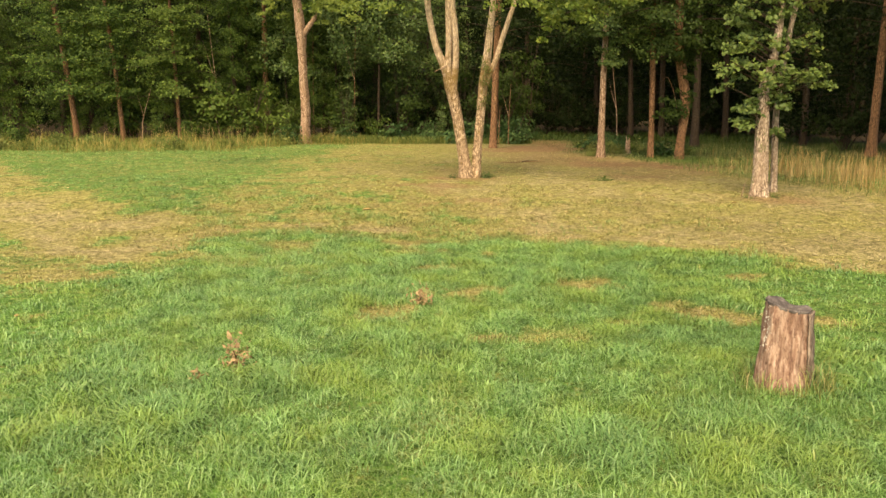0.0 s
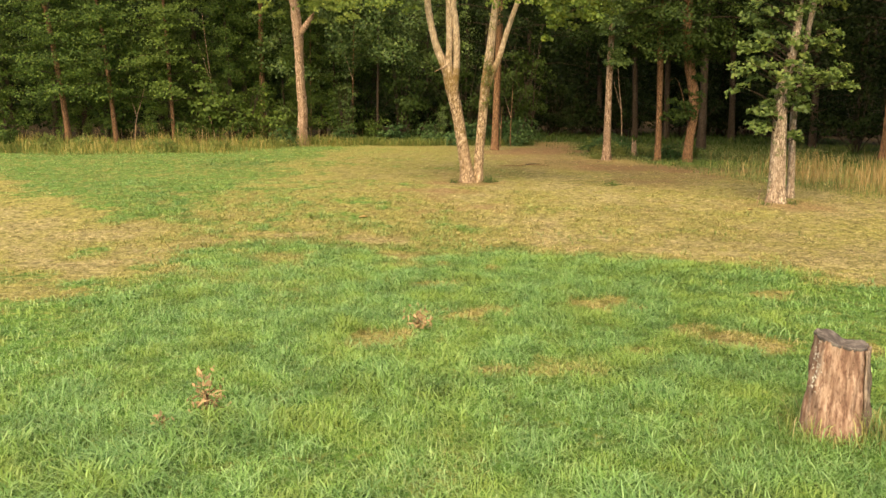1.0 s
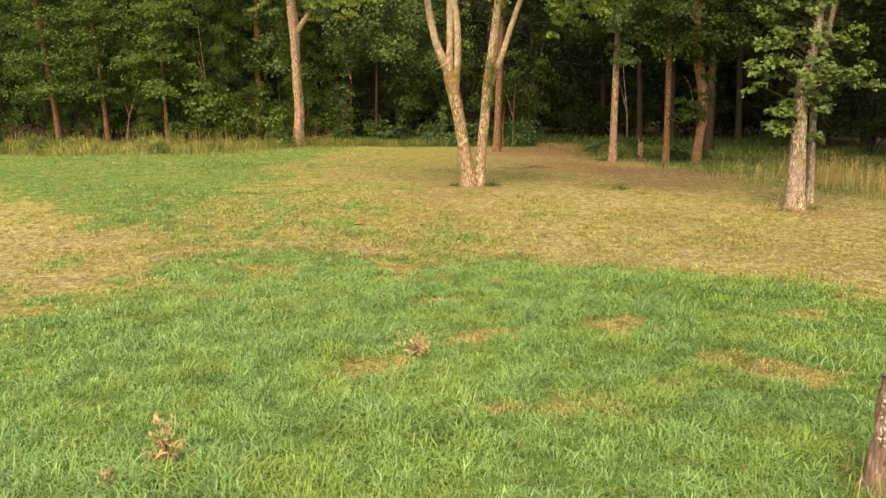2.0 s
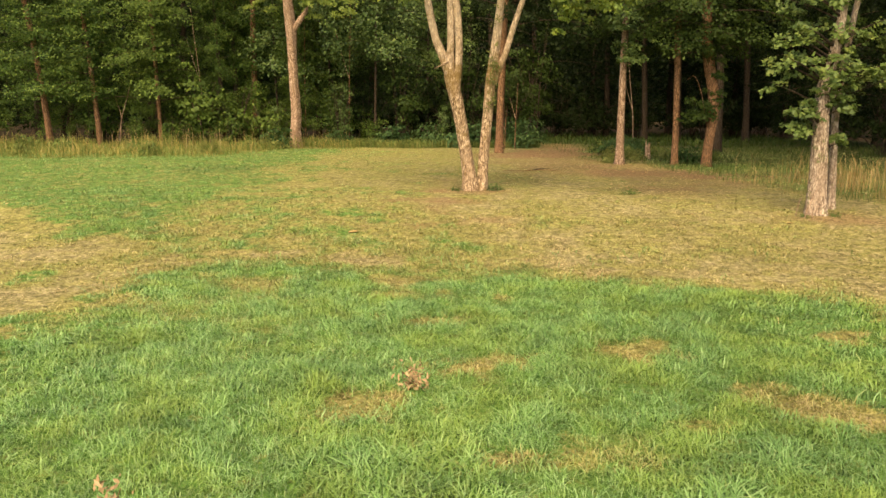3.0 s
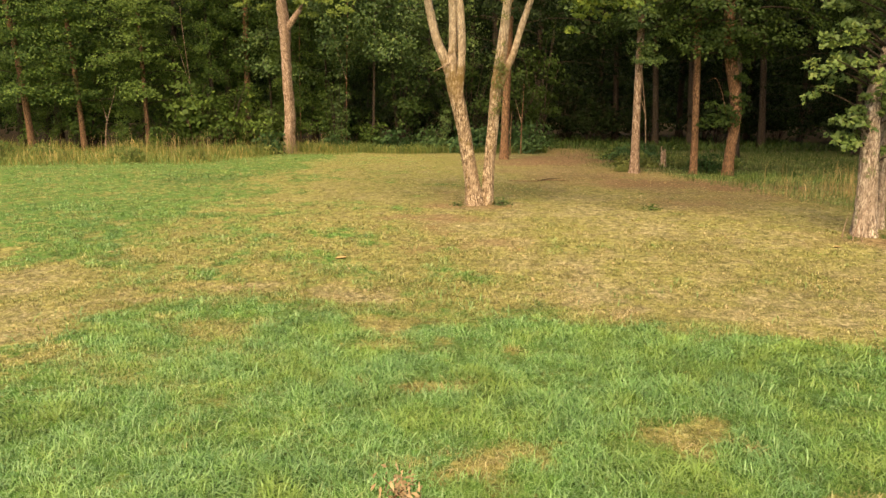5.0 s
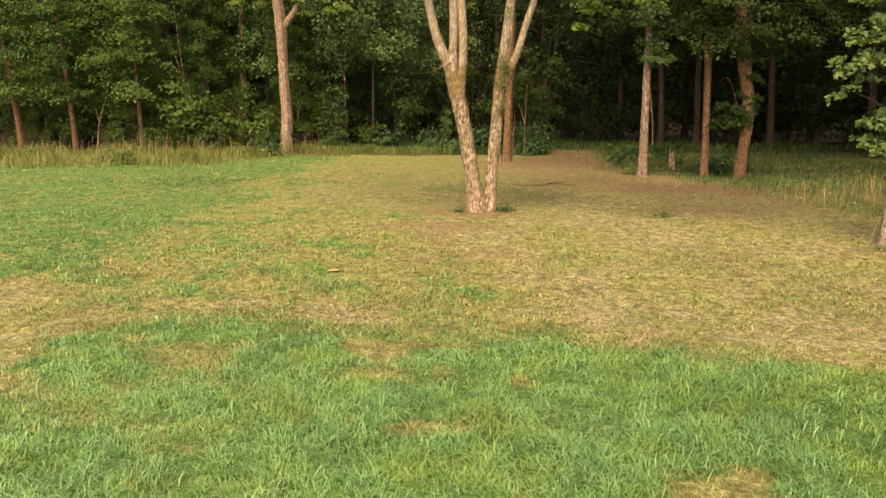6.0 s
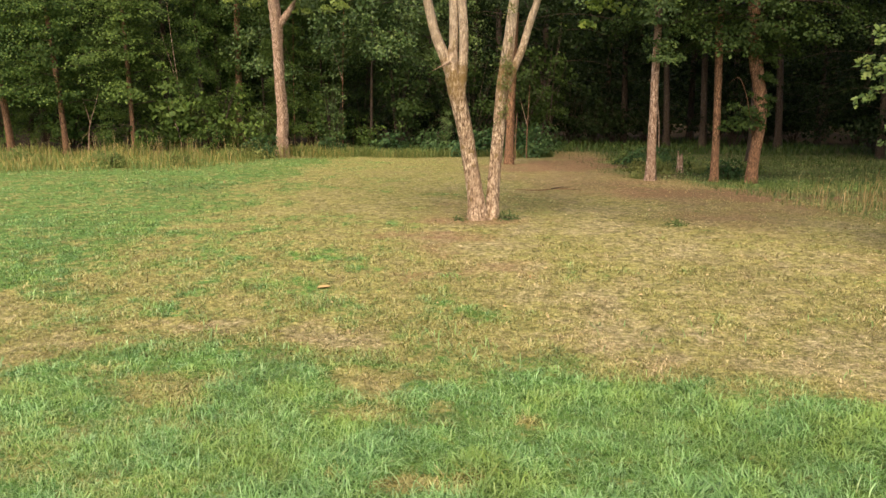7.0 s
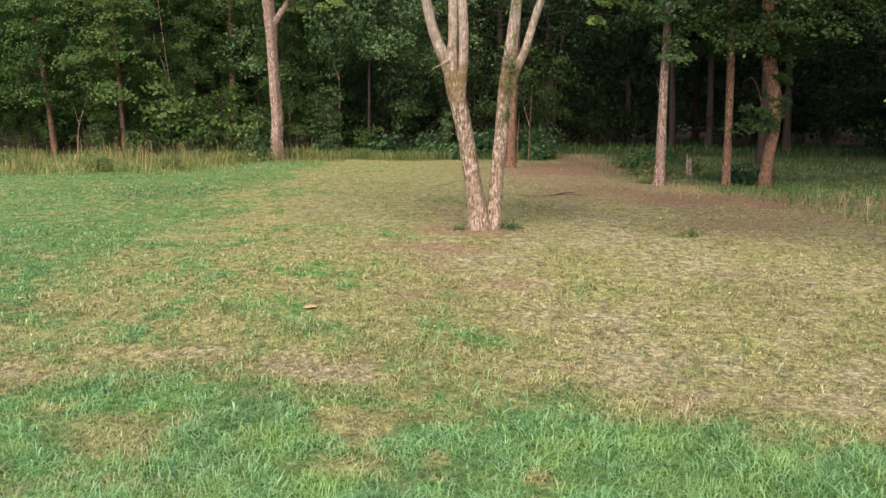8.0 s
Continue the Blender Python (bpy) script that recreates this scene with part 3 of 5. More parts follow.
close = dist < 7.5
for pick, label in ((close, "thick green lawn grass with straw-coloured spots"), (~close, "patchy lawn grass, green and dried to straw")):
    lawn = blades("lawn_grass", px[pick], py[pick], hgt[pick], wid[pick], lean_amount[pick], own[pick], rng, None, np.maximum(0.28 * tall[pick], 0.85 * lushness(px[pick], py[pick])), tone[pick], 2 if pick is close else 1)
    tagged(lawn, label, "grass", kind="stuff")


rng = np.random.default_rng(17)
n = 110000
x, y = rng.uniform(-6, 8, n), rng.uniform(5, 19, n)
tuft = np.zeros(n)
for k, (cx, cy, rx, ry) in enumerate(TUFTS):
    tuft = np.maximum(tuft, blob(x, y, cx, cy, rx, ry, 0.9, 60 + k))
tuft = np.maximum(tuft, 0.5 * step(0.60, 0.80, value_noise(x, y, 0.8, 74)))
ok = rng.uniform(0, 1, n) < 0.45 * tuft * (1 - dryness(x, y)) * np.minimum(1, (6.5 / nearest(x, y)) ** 1.5)
x, y, tuft = x[ok], y[ok], tuft[ok]
coarse = blades("coarse_grass", x, y, rng.uniform(0.08, 0.15, len(x)), rng.uniform(0.008, 0.014, len(x)), rng.uniform(0.4, 2.0, len(x)),
                np.clip(rng.normal(0.04, 0.05, len(x)), 0, 1), rng, None, rng.uniform(0.0, 0.5, len(x)))
tagged(coarse, "coarse tufts of long wide grass blades in the lawn", "grass", kind="stuff")


# ---- trees that stand in the open ----
def standing_tree(name, x, y, trunk_points, bark, label, seed, limbs=(), crown=None, flare=0.5, sides=14, lumps=0.07):
    """trunk_points and limbs: rows of x, y, z, radius from the tree's base. crown: settings for side limbs and leaves."""
    rng = np.random.default_rng(seed)
    t = thing(name, x, y, gz(x, y) - 0.05, label=label, category="tree")
    tube_part("trunk", trunk_points, bark, t, rng, sides=sides, per=7, lumps=lumps, flare=flare)
    for pts in limbs:
        tube_part("limb", pts, bark, t, rng, sides=10, per=6, lumps=lumps)
    return t, rng


def add_crown(t, rng, bark, leaf, path, per=40, length=0.18, width=0.11, lobed=False, flat=0.3, extra=(), thin_above=9.5, **kw):
    tubes, rows = limb_set(rng, along(path), **kw)
    for one in tubes:
        v, f = joined([one])
        # dark bark instead of the tree's own, standing for shade inside the crown
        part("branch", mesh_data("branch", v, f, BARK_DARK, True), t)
    part("crown", crown_mesh("crown", list(rows) + list(extra), per, leaf, rng, length, width, flat, lobed, thin_above=thin_above), t)


# pale tree with a short broken fork
pts = [(-0.07, 0, 0, 0.29), (-0.03, 0, 1.0, 0.25), (0.02, 0, 1.9, 0.245), (-0.06, 0, 3.7, 0.225), (-0.09, 0, 5.1, 0.225), (-0.11, 0, 6.0, 0.26), (-0.27, 0, 7.55, 0.225), (-0.50, 0, 9.5, 0.17), (-0.5, 0.1, 14.5, 0.05)]
fork = [(-0.10, 0, 5.75, 0.16), (0.10, 0, 6.1, 0.175), (0.40, -0.05, 6.5, 0.165), (0.66, -0.08, 6.85, 0.13), (0.82, -0.1, 7.15, 0.03)]
t, r = standing_tree("tree", -7.75, 45.4, pts, BARK_PALE, "pale straight tree trunk with a low fork beside tall grass", 11, [fork], lumps=0.15)
low_sprays = [(r.uniform(0.6, 3.2), r.uniform(-0.8, 0.6), r.uniform(6.7, 8.0), r.uniform(0.2, 0.42), 0.4, -0.8) for k in range(30)]
low_sprays += [(r.uniform(-2.4, -0.6), r.uniform(-0.8, 0.6), r.uniform(6.8, 8.2), r.uniform(0.2, 0.4), -0.4, -0.8) for k in range(14)]
add_crown(t, r, BARK_PALE, LEAF_BRIGHT, pts, extra=low_sprays, per=45, length=0.15, width=0.10, count=26, z0=7.6, z1=14.3, reach=lambda u: 3.6 - 2.2 * u, radius=0.05, sprays=5)

# two-stemmed tree
left = [(-0.02, 0, 0, 0.235), (-0.06, 0, 0.4, 0.19), (-0.15, 0, 1.0, 0.170), (-0.36, 0, 2.2, 0.168), (-0.55, 0, 3.0, 0.185), (-0.63, 0, 3.4, 0.165), (-0.62, 0, 3.85, 0.11), (-0.60, 0, 4.3, 0.102), (-0.62, 0, 5.6, 0.10), (-0.66, 0, 9.0, 0.085), (-0.5, 0, 12.5, 0.03)]
left2 = [(-0.62, 0, 3.2, 0.14), (-0.80, 0, 3.7, 0.13), (-1.04, 0, 4.3, 0.115), (-1.22, 0, 5.1, 0.105), (-1.29, 0, 5.6, 0.10), (-1.5, 0.1, 7.0, 0.09), (-2.0, 0.2, 9.0, 0.06), (-2.5, 0.3, 11.5, 0.02)]
left3 = [(-0.45, -0.06, 2.5, 0.09), (-0.43, -0.08, 3.0, 0.110), (-0.38, -0.08, 4.0, 0.108), (-0.43, -0.06, 4.95, 0.102), (-0.50, -0.04, 5.6, 0.10), (-0.4, -0.2, 7.5, 0.08), (-0.1, -0.4, 9.5, 0.06), (0.3, -0.6, 12, 0.02)]
right = [(0.30, 0.05, 0, 0.20), (0.31, 0.05, 0.4, 0.165), (0.34, 0.05, 1.0, 0.152), (0.43, 0.05, 2.05, 0.148), (0.50, 0.05, 3.0, 0.150), (0.60, 0.05, 3.75, 0.145), (0.71, 0.05, 4.76, 0.115), (0.79, 0.05, 5.6, 0.105), (0.95, 0.1, 8.0, 0.08), (1.1, 0.2, 11.5, 0.02)]
right2 = [(0.60, 0.02, 3.05, 0.09), (0.72, 0, 3.42, 0.10), (0.91, 0, 3.86, 0.09), (1.10, 0, 4.5, 0.085), (1.30, 0, 5.1, 0.08), (1.47, 0, 5.6, 0.075), (2.2, -0.2, 8.0, 0.05), (2.8, -0.4, 10.2, 0.02)]
t, r = standing_tree("tree", 0.78, 26.2, left, BARK_TWIN, "two-stemmed pale-barked tree with mossy forks on the lawn", 12, [left2, left3, right, right2], flare=0.45)
hanging = [(r.uniform(2.4, 5.1), r.uniform(-1.6, 0.6), r.uniform(4.9, 6.4), r.uniform(0.22, 0.46), 0.5, -0.6) for k in range(52)]
hanging += [(r.normal(2.5, 0.25), r.uniform(-0.8, 0.2), r.uniform(4.3, 5.6), r.uniform(0.12, 0.24), 0.3, -0.8) for k in range(12)]
hanging += [(r.uniform(0.6, 2.4), r.uniform(-1.2, 0.8), r.uniform(5.5, 6.6), r.uniform(0.2, 0.4), 0.3, -0.8) for k in range(14)]
hanging += [(r.uniform(-3.8, -1.3), r.uniform(-0.8, 1.2), r.uniform(5.4, 6.8), r.uniform(0.3, 0.5), -0.5, -0.6) for k in range(24)]
add_crown(t, r, BARK_TWIN, LEAF_BRIGHT, left, thin_above=7.4, per=52, length=0.13, width=0.085, count=34, z0=6.9, z1=12.3, reach=lambda u: 5.2 - 3.0 * u, radius=0.05, droop=0.5, sprays=6, extra=hanging)
tube_part("twig", [(-0.68, -0.12, 3.62, 0.018), (-0.9, -0.25, 3.52, 0.014), (-1.08, -0.3, 3.42, 0.006)], BARK_PALE, t, r, sides=5, per=3)
moss = [(0.40 + 0.10 * (z - 1.8) + r.normal(0, 0.07), -0.12 + r.normal(0, 0.04), z, r.uniform(0.07, 0.14), 0, -1) for z in np.concatenate([r.normal(3.3, 0.30, 22), r.normal(2.55, 0.16, 9), r.uniform(2.3, 5.2, 14)])]
stem = [c for c in t.children if c.name.startswith("limb")][2]
part("climbing_leaves", crown_mesh("climbing_leaves", moss, 12, LEAF_MOSS, r, 0.055, 0.045, 1.0), stem, "small green leaves growing on the bark")

# three trees by the opening
pts = [(0, 0, 0, 0.16), (0.0, 0, 1.6, 0.135), (0.0, 0, 3.4, 0.125), (0.02, 0, 5.5, 0.115), (0.0, 0, 8.5, 0.10), (0.1, 0, 12, 0.03)]
t, r = standing_tree("tree", 6.68, 34.0, pts, BARK_PALE, "slim straight tree with grey-tan bark at the wood's edge", 13)
low_sprays = [(r.uniform(-2.4, 1.0), r.uniform(-1.2, 0.6), r.uniform(5.8, 7.4), r.uniform(0.3, 0.55), *unit(r.normal(size=2))) for k in range(22)]
low_sprays += [(r.normal(0.05, 0.34), r.uniform(-0.7, 0.1), r.uniform(3.9, 7.6), r.uniform(0.18, 0.36), 0.1, -0.9) for k in range(26)]
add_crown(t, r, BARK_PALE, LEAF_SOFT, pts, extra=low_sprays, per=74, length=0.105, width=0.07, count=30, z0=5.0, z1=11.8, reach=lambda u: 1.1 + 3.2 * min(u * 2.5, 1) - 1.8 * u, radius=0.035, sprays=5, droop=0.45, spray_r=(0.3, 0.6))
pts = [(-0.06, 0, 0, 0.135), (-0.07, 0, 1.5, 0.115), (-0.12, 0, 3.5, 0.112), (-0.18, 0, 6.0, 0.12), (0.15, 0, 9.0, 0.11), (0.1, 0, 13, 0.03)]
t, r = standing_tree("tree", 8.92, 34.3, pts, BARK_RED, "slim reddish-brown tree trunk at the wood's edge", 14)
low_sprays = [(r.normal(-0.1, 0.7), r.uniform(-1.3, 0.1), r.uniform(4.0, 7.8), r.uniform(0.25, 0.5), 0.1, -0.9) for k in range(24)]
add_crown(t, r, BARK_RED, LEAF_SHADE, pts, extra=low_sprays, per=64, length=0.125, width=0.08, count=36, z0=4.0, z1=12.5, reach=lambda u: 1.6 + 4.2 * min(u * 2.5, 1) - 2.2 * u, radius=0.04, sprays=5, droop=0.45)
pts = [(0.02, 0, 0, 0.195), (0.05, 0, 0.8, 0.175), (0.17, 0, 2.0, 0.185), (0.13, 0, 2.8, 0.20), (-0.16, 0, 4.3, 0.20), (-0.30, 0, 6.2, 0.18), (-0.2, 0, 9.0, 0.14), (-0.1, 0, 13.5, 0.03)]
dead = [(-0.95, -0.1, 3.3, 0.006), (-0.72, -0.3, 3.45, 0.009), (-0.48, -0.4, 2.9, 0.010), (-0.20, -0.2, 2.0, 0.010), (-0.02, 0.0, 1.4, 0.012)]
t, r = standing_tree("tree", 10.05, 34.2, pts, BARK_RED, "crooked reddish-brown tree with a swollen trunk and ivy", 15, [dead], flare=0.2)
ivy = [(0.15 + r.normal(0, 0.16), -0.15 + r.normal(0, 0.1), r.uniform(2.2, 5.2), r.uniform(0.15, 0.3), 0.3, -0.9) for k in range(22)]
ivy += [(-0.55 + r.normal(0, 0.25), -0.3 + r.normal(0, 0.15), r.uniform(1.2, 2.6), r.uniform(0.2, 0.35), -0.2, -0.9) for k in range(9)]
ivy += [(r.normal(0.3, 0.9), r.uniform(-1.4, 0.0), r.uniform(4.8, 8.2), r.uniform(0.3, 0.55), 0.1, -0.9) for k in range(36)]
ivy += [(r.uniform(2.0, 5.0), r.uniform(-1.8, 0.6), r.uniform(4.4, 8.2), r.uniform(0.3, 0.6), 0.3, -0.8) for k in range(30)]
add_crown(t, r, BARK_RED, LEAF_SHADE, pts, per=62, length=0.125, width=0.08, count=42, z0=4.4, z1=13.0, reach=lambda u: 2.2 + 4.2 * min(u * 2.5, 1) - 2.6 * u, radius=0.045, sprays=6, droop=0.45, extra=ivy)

# oak by the lawn's edge
pts = [(0.03, 0, 0, 0.23), (0.02, 0, 0.5, 0.205), (0.0, 0, 1.3, 0.192), (-0.04, 0, 2.6, 0.165), (-0.03, 0, 3.05, 0.15), (0.12, 0, 3.7, 0.12), (0.24, 0, 4.7, 0.10), (0.3, 0, 6.5, 0.08), (0.3, 0, 8.8, 0.03)]
t, r = standing_tree("oak_tree", 8.88, 22.4, pts, BARK_OAK, "young oak with grey-tan bark and lobed leaves on the lawn", 16)
stem_at = along(pts)
sprays = []
# tiers of foliage: span in x, span in height, sprays
for x0, x1, z0, z1, count in ((-1.30, 1.70, 3.15, 3.90, 44), (-0.45, 0.75, 2.75, 3.15, 9), (-1.20, 1.30, 4.05, 4.60, 30), (-1.10, 0.55, 4.7, 5.9, 34), (-0.80, -0.25, 1.95, 2.75, 11),
                              (0.10, 0.75, 2.45, 2.80, 6), (0.25, 0.55, 1.70, 2.00, 3), (-1.0, 1.0, 5.9, 8.6, 44)):
    for k in range(count):
        q = (k + r.uniform(0, 1)) / count
        x, z = x0 + (x1 - x0) * q, r.uniform(z0, z1)
        side = (x - 0.5 * (x0 + x1)) / (0.5 * (x1 - x0))
        y = r.normal(-0.15, 0.42) * math.sqrt(max(0.1, 1 - 0.8 * side * side)) * min(1.0, x1 - x0)
        sprays.append((x, y, z - 0.18 * side * side * (x1 - x0) / 3, r.uniform(0.13, 0.26), 0.6 * side, -0.5))
        if k % 2 == 0:
            low = max(1.2, z - 0.15 - 0.35 * abs(x))
            o = stem_at(low)
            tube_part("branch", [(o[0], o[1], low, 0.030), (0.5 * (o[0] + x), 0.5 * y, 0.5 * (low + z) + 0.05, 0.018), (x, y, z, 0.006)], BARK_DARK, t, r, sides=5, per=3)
part("crown", crown_mesh("crown", sprays, 30, LEAF_OAK, r, 0.135, 0.105, 0.45, True, up=1.0, jitter=0.6, thin_above=6.0), t)
pts = [(0, 0, 0, 0.115), (0.0, 0, 0.46, 0.095), (-0.05, 0, 1.55, 0.088), (-0.07, 0, 2.45, 0.082), (0.02, 0, 3.5, 0.075), (0.16, 0, 4.7, 0.065), (0.24, 0, 5.2, 0.06), (0.5, 0, 7.5, 0.03)]
t, r = standing_tree("tree", 9.54, 23.0, pts, BARK_OAK, "thin upright tree close behind the young oak", 17)
add_crown(t, r, BARK_OAK, LEAF_OAK, pts, per=24, length=0.16, width=0.13, lobed=True, flat=0.5, count=9, z0=5.2, z1=7.3, reach=lambda u: 1.0 - 0.4 * u, radius=0.025, sprays=4, spray_r=(0.2, 0.4))

# dark trunks behind and beside
for x, y, rad, lx, bark, label, seed in ((2.55, 41.0, 0.195, 0.25, BARK_RED, "dark red-brown tree trunk behind the two-stemmed tree", 21), (19.2, 36.0, 0.21, 0.1, BARK_RED, "stout dark tree trunk among tall dry grass", 22),
                                     (-21.0, 46.2, 0.18, -0.9, BARK_RED, "brown leaning tree at the wood's edge", 23), (-18.4, 46.3, 0.145, -0.6, BARK_RED, "brown tree trunk in undergrowth", 24),
                                     (-15.3, 46.8, 0.125, -0.2, BARK_RED, "brown tree trunk half hidden by leaves", 25), (-11.05, 50.5, 0.21, 0.1, BARK_RED, "tall red-brown trunk rising out of the bushes", 26)):
    pts = [(0, 0, 0, rad), (0.1 * lx, 0, 1.5, rad * 0.88), (0.45 * lx, 0, 5, rad * 0.8), (lx, 0, 9, rad * 0.6), (lx, 0, 14, 0.04)]
    t, r = standing_tree("tree", x, y, pts, bark, label, seed)
    low = 2.2 if x < -12 else 8.8 if x < 0 else 5.5
    front = []
    if x < -12:
        front = [(0.4 * lx + r.normal(0, 0.9), r.uniform(-1.9, -0.5), r.uniform(2.6, 9), r.uniform(0.3, 0.6), r.normal(0, 0.3), -0.9) for k in range(52)]
    add_crown(t, r, bark, LEAF_EDGE if x < 0 else LEAF_DARKENED, pts, per=60, extra=front, length=0.125, width=0.08, count=34, z0=low, z1=13.5, reach=lambda u: (3.2 if low < 3 else 5.4) - 2.0 * u, radius=0.03, first=0.1, sprays=7, droop=0.4)


# ---- the wood ----
def wood_tree(seed, height, low, reach, per, count, leaf, bark, label, lean=0.3, radius=0.2, sprays=7, leaf_size=0.18, spray_r=(0.4, 0.8)):
    rng = np.random.default_rng(seed)
    t = thing("tree", label=label, category="tree", group="trees of the wood")
    pts = [(0, 0, 0, radius), (0.1 * lean, 0, 2, radius * 0.85), (0.5 * lean, 0.1, 0.45 * height, radius * 0.7), (lean, 0, 0.75 * height, radius * 0.45), (lean, 0.1, height, 0.03)]
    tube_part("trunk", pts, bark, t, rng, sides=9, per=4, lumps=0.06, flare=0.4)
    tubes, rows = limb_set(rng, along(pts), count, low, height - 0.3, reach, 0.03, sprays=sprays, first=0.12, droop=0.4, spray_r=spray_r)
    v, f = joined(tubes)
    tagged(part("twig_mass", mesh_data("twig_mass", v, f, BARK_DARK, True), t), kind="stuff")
    part("crown", crown_mesh("crown", rows, per, leaf, rng, leaf_size, 0.65 * leaf_size, 0.85, up=0.45, jitter=0.7), t)
    return t


def spread(proto, places):
    """Copies of a thing at rows of x, y, turn, size; the first row moves the thing itself."""
    for k, (x, y, turn, size) in enumerate(places):
        m = pose(x, y, gz(x, y) - 0.05, 0, 0, turn) @ Matrix.Scale(size, 4)
        if k == 0:
            proto.matrix_basis = m
        else:
            copy_thing(proto, m)


rng = np.random.default_rng(5)
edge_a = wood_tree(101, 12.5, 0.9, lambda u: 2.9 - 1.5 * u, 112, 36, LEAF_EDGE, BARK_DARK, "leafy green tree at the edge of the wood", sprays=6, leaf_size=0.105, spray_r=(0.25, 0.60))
# the row behind wears the shaded copy of the leaf colour
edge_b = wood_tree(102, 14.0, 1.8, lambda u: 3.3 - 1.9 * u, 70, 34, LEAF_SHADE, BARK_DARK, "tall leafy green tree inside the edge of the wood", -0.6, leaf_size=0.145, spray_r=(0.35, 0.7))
deep_a = wood_tree(103, 15.0, 1.2, lambda u: 4.6 - 2.6 * u, 42, 42, LEAF_DARKENED, BARK_DARK, "tall tree deep in the wood, leaves darkened for shade", 0.2, 0.22, 5, 0.19)
deep_b = wood_tree(104, 15.0, 5.8, lambda u: 6.0 - 3.0 * u, 20, 34, LEAF_DARKENED, BARK_DARK, "tall tree with a bare trunk deep in the wood", 0.5, 0.20, 8, 0.36)
# Added high crowns, nearly all out of view, that keep light off the wood.
shade_tree = wood_tree(105, 16.0, 7.6, lambda u: 6.2 - 3.0 * u, 22, 34, LEAF_DARKENED, BARK_DARK, "tall tree with a high crown, added to shade the wood's right side", 0.3, 0.24, 8, 0.42)
spread(shade_tree, [(18.0, 25.5, 0, 1.0), (13.9, 44.5, 70, 1.0), (21.0, 30.0, 130, 1.05), (25.5, 35.0, 60, 1.0), (22.0, 20.0, 210, 1.0), (25.0, 26.0, 300, 1.0)])
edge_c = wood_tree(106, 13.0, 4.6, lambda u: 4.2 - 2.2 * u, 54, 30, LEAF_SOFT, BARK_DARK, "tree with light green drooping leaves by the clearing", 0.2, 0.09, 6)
spread(edge_c, [(-3.9, 48.6, 0, 0.95), (-9.8, 51.0, 140, 0.9), (-6.6, 49.8, 250, 0.85), (-1.0, 52.2, 60, 0.9)])
rows_a, rows_b = [], []
for k in range(8):
    rows_a.append((-34 + 3.6 * k + rng.uniform(-0.8, 0.8), 48.5 + rng.uniform(-1, 1.2) + (1.2 if k > 5 else 0), rng.uniform(0, 360), rng.uniform(0.8, 1.1)))
for k in range(9):
    rows_b.append((-36 + 4.0 * k + rng.uniform(-0.8, 0.8), 53.0 + rng.uniform(-1.2, 1.2), rng.uniform(0, 360), rng.uniform(0.85, 1.15)))
rows_a += [(-6.4, 51.0, 40, 0.8), (-12.6, 49.4, 200, 0.85)]
for x, y in ((-38, 44), (-34, 40.5)):
    rows_b.append((x, y, rng.uniform(0, 360), 1.0))
spread(edge_a, rows_a)
spread(edge_b, rows_b)
rows_a, rows_b = [], []
for k in range(12):
    rows_a.append((-40 + 6.6 * k + rng.uniform(-2, 2), 60 + rng.uniform(-2, 2), rng.uniform(0, 360), rng.uniform(0.85, 1.15)))
for x, y in ((3.0, 55.0), (5.5, 66), (11.5, 67), (16.5, 63), (20.5, 66), (22.5, 57), (26, 64), (20.8, 46.5), (24.5, 41.5), (24.5, 49.0), (31.0, 60.0), (34.5, 66.0), (29.0, 70.0)):
    rows_a.append((x, y, rng.uniform(0, 360), rng.uniform(0.9, 1.1)))
for x, y in ((12.9, 55.5), (18.8, 53.8), (-12.2, 57.0), (14.9, 55.0), (29.0, 45.0), (28, 36)):
    rows_b.append((x, y, rng.uniform(0, 360), rng.uniform(0.9, 1.1)))
spread(deep_a, rows_a)
spread(deep_b, rows_b)


# bushes and saplings along the edge
def bush(seed, height, spread_r, n, per, leaf, label, name="bush", length=0.15):
    rng = np.random.default_rng(seed)
    t = thing(name, label=label, category="bush", group="bushes along the wood")
    tubes, rows = [], []
    for k in range(n):
        a, q = rng.uniform(0, 6.28), rng.uniform(0.2, 1)
        o = np.array([math.cos(a), math.sin(a)])
        h = height * rng.uniform(0.5, 1.05) * (1.1 - 0.45 * q)
        e = o * spread_r * q
        tubes.append(tube([(0.1 * o[0], 0.1 * o[1], 0, 0.022), (e[0] * 0.5, e[1] * 0.5, h * 0.6, 0.015), (e[0], e[1], h, 0.005)], rng, 4, 2, 0.1))
        for i in range(3):
            f = rng.uniform(0.35, 1.05)
            rows.append((e[0] * f + rng.normal(0, 0.12), e[1] * f + rng.normal(0, 0.12), h * f, rng.uniform(0.22, 0.42), *o))
    v, f = joined(tubes)
    tagged(part("twig_mass", mesh_data("twig_mass", v, f, BARK_DARK, True), t), kind="stuff")
    part("foliage", crown_mesh("foliage", rows, per, leaf, rng, length, length * 0.6, 0.5), t)
    return t


bush_a = bush(201, 2.2, 1.3, 16, 22, LEAF_EDGE, "dense green bush at the foot of the wood")
bush_b = bush(202, 1.1, 0.9, 13, 20, LEAF_FERN, "low green weedy bush in the undergrowth")
rows_a = [(-33 + 2.4 * k + rng.uniform(-0.7, 0.7), 47.2 + rng.uniform(-1, 1), rng.uniform(0, 360), rng.uniform(0.7, 1.3)) for k in range(11) if k not in (4, 5)]
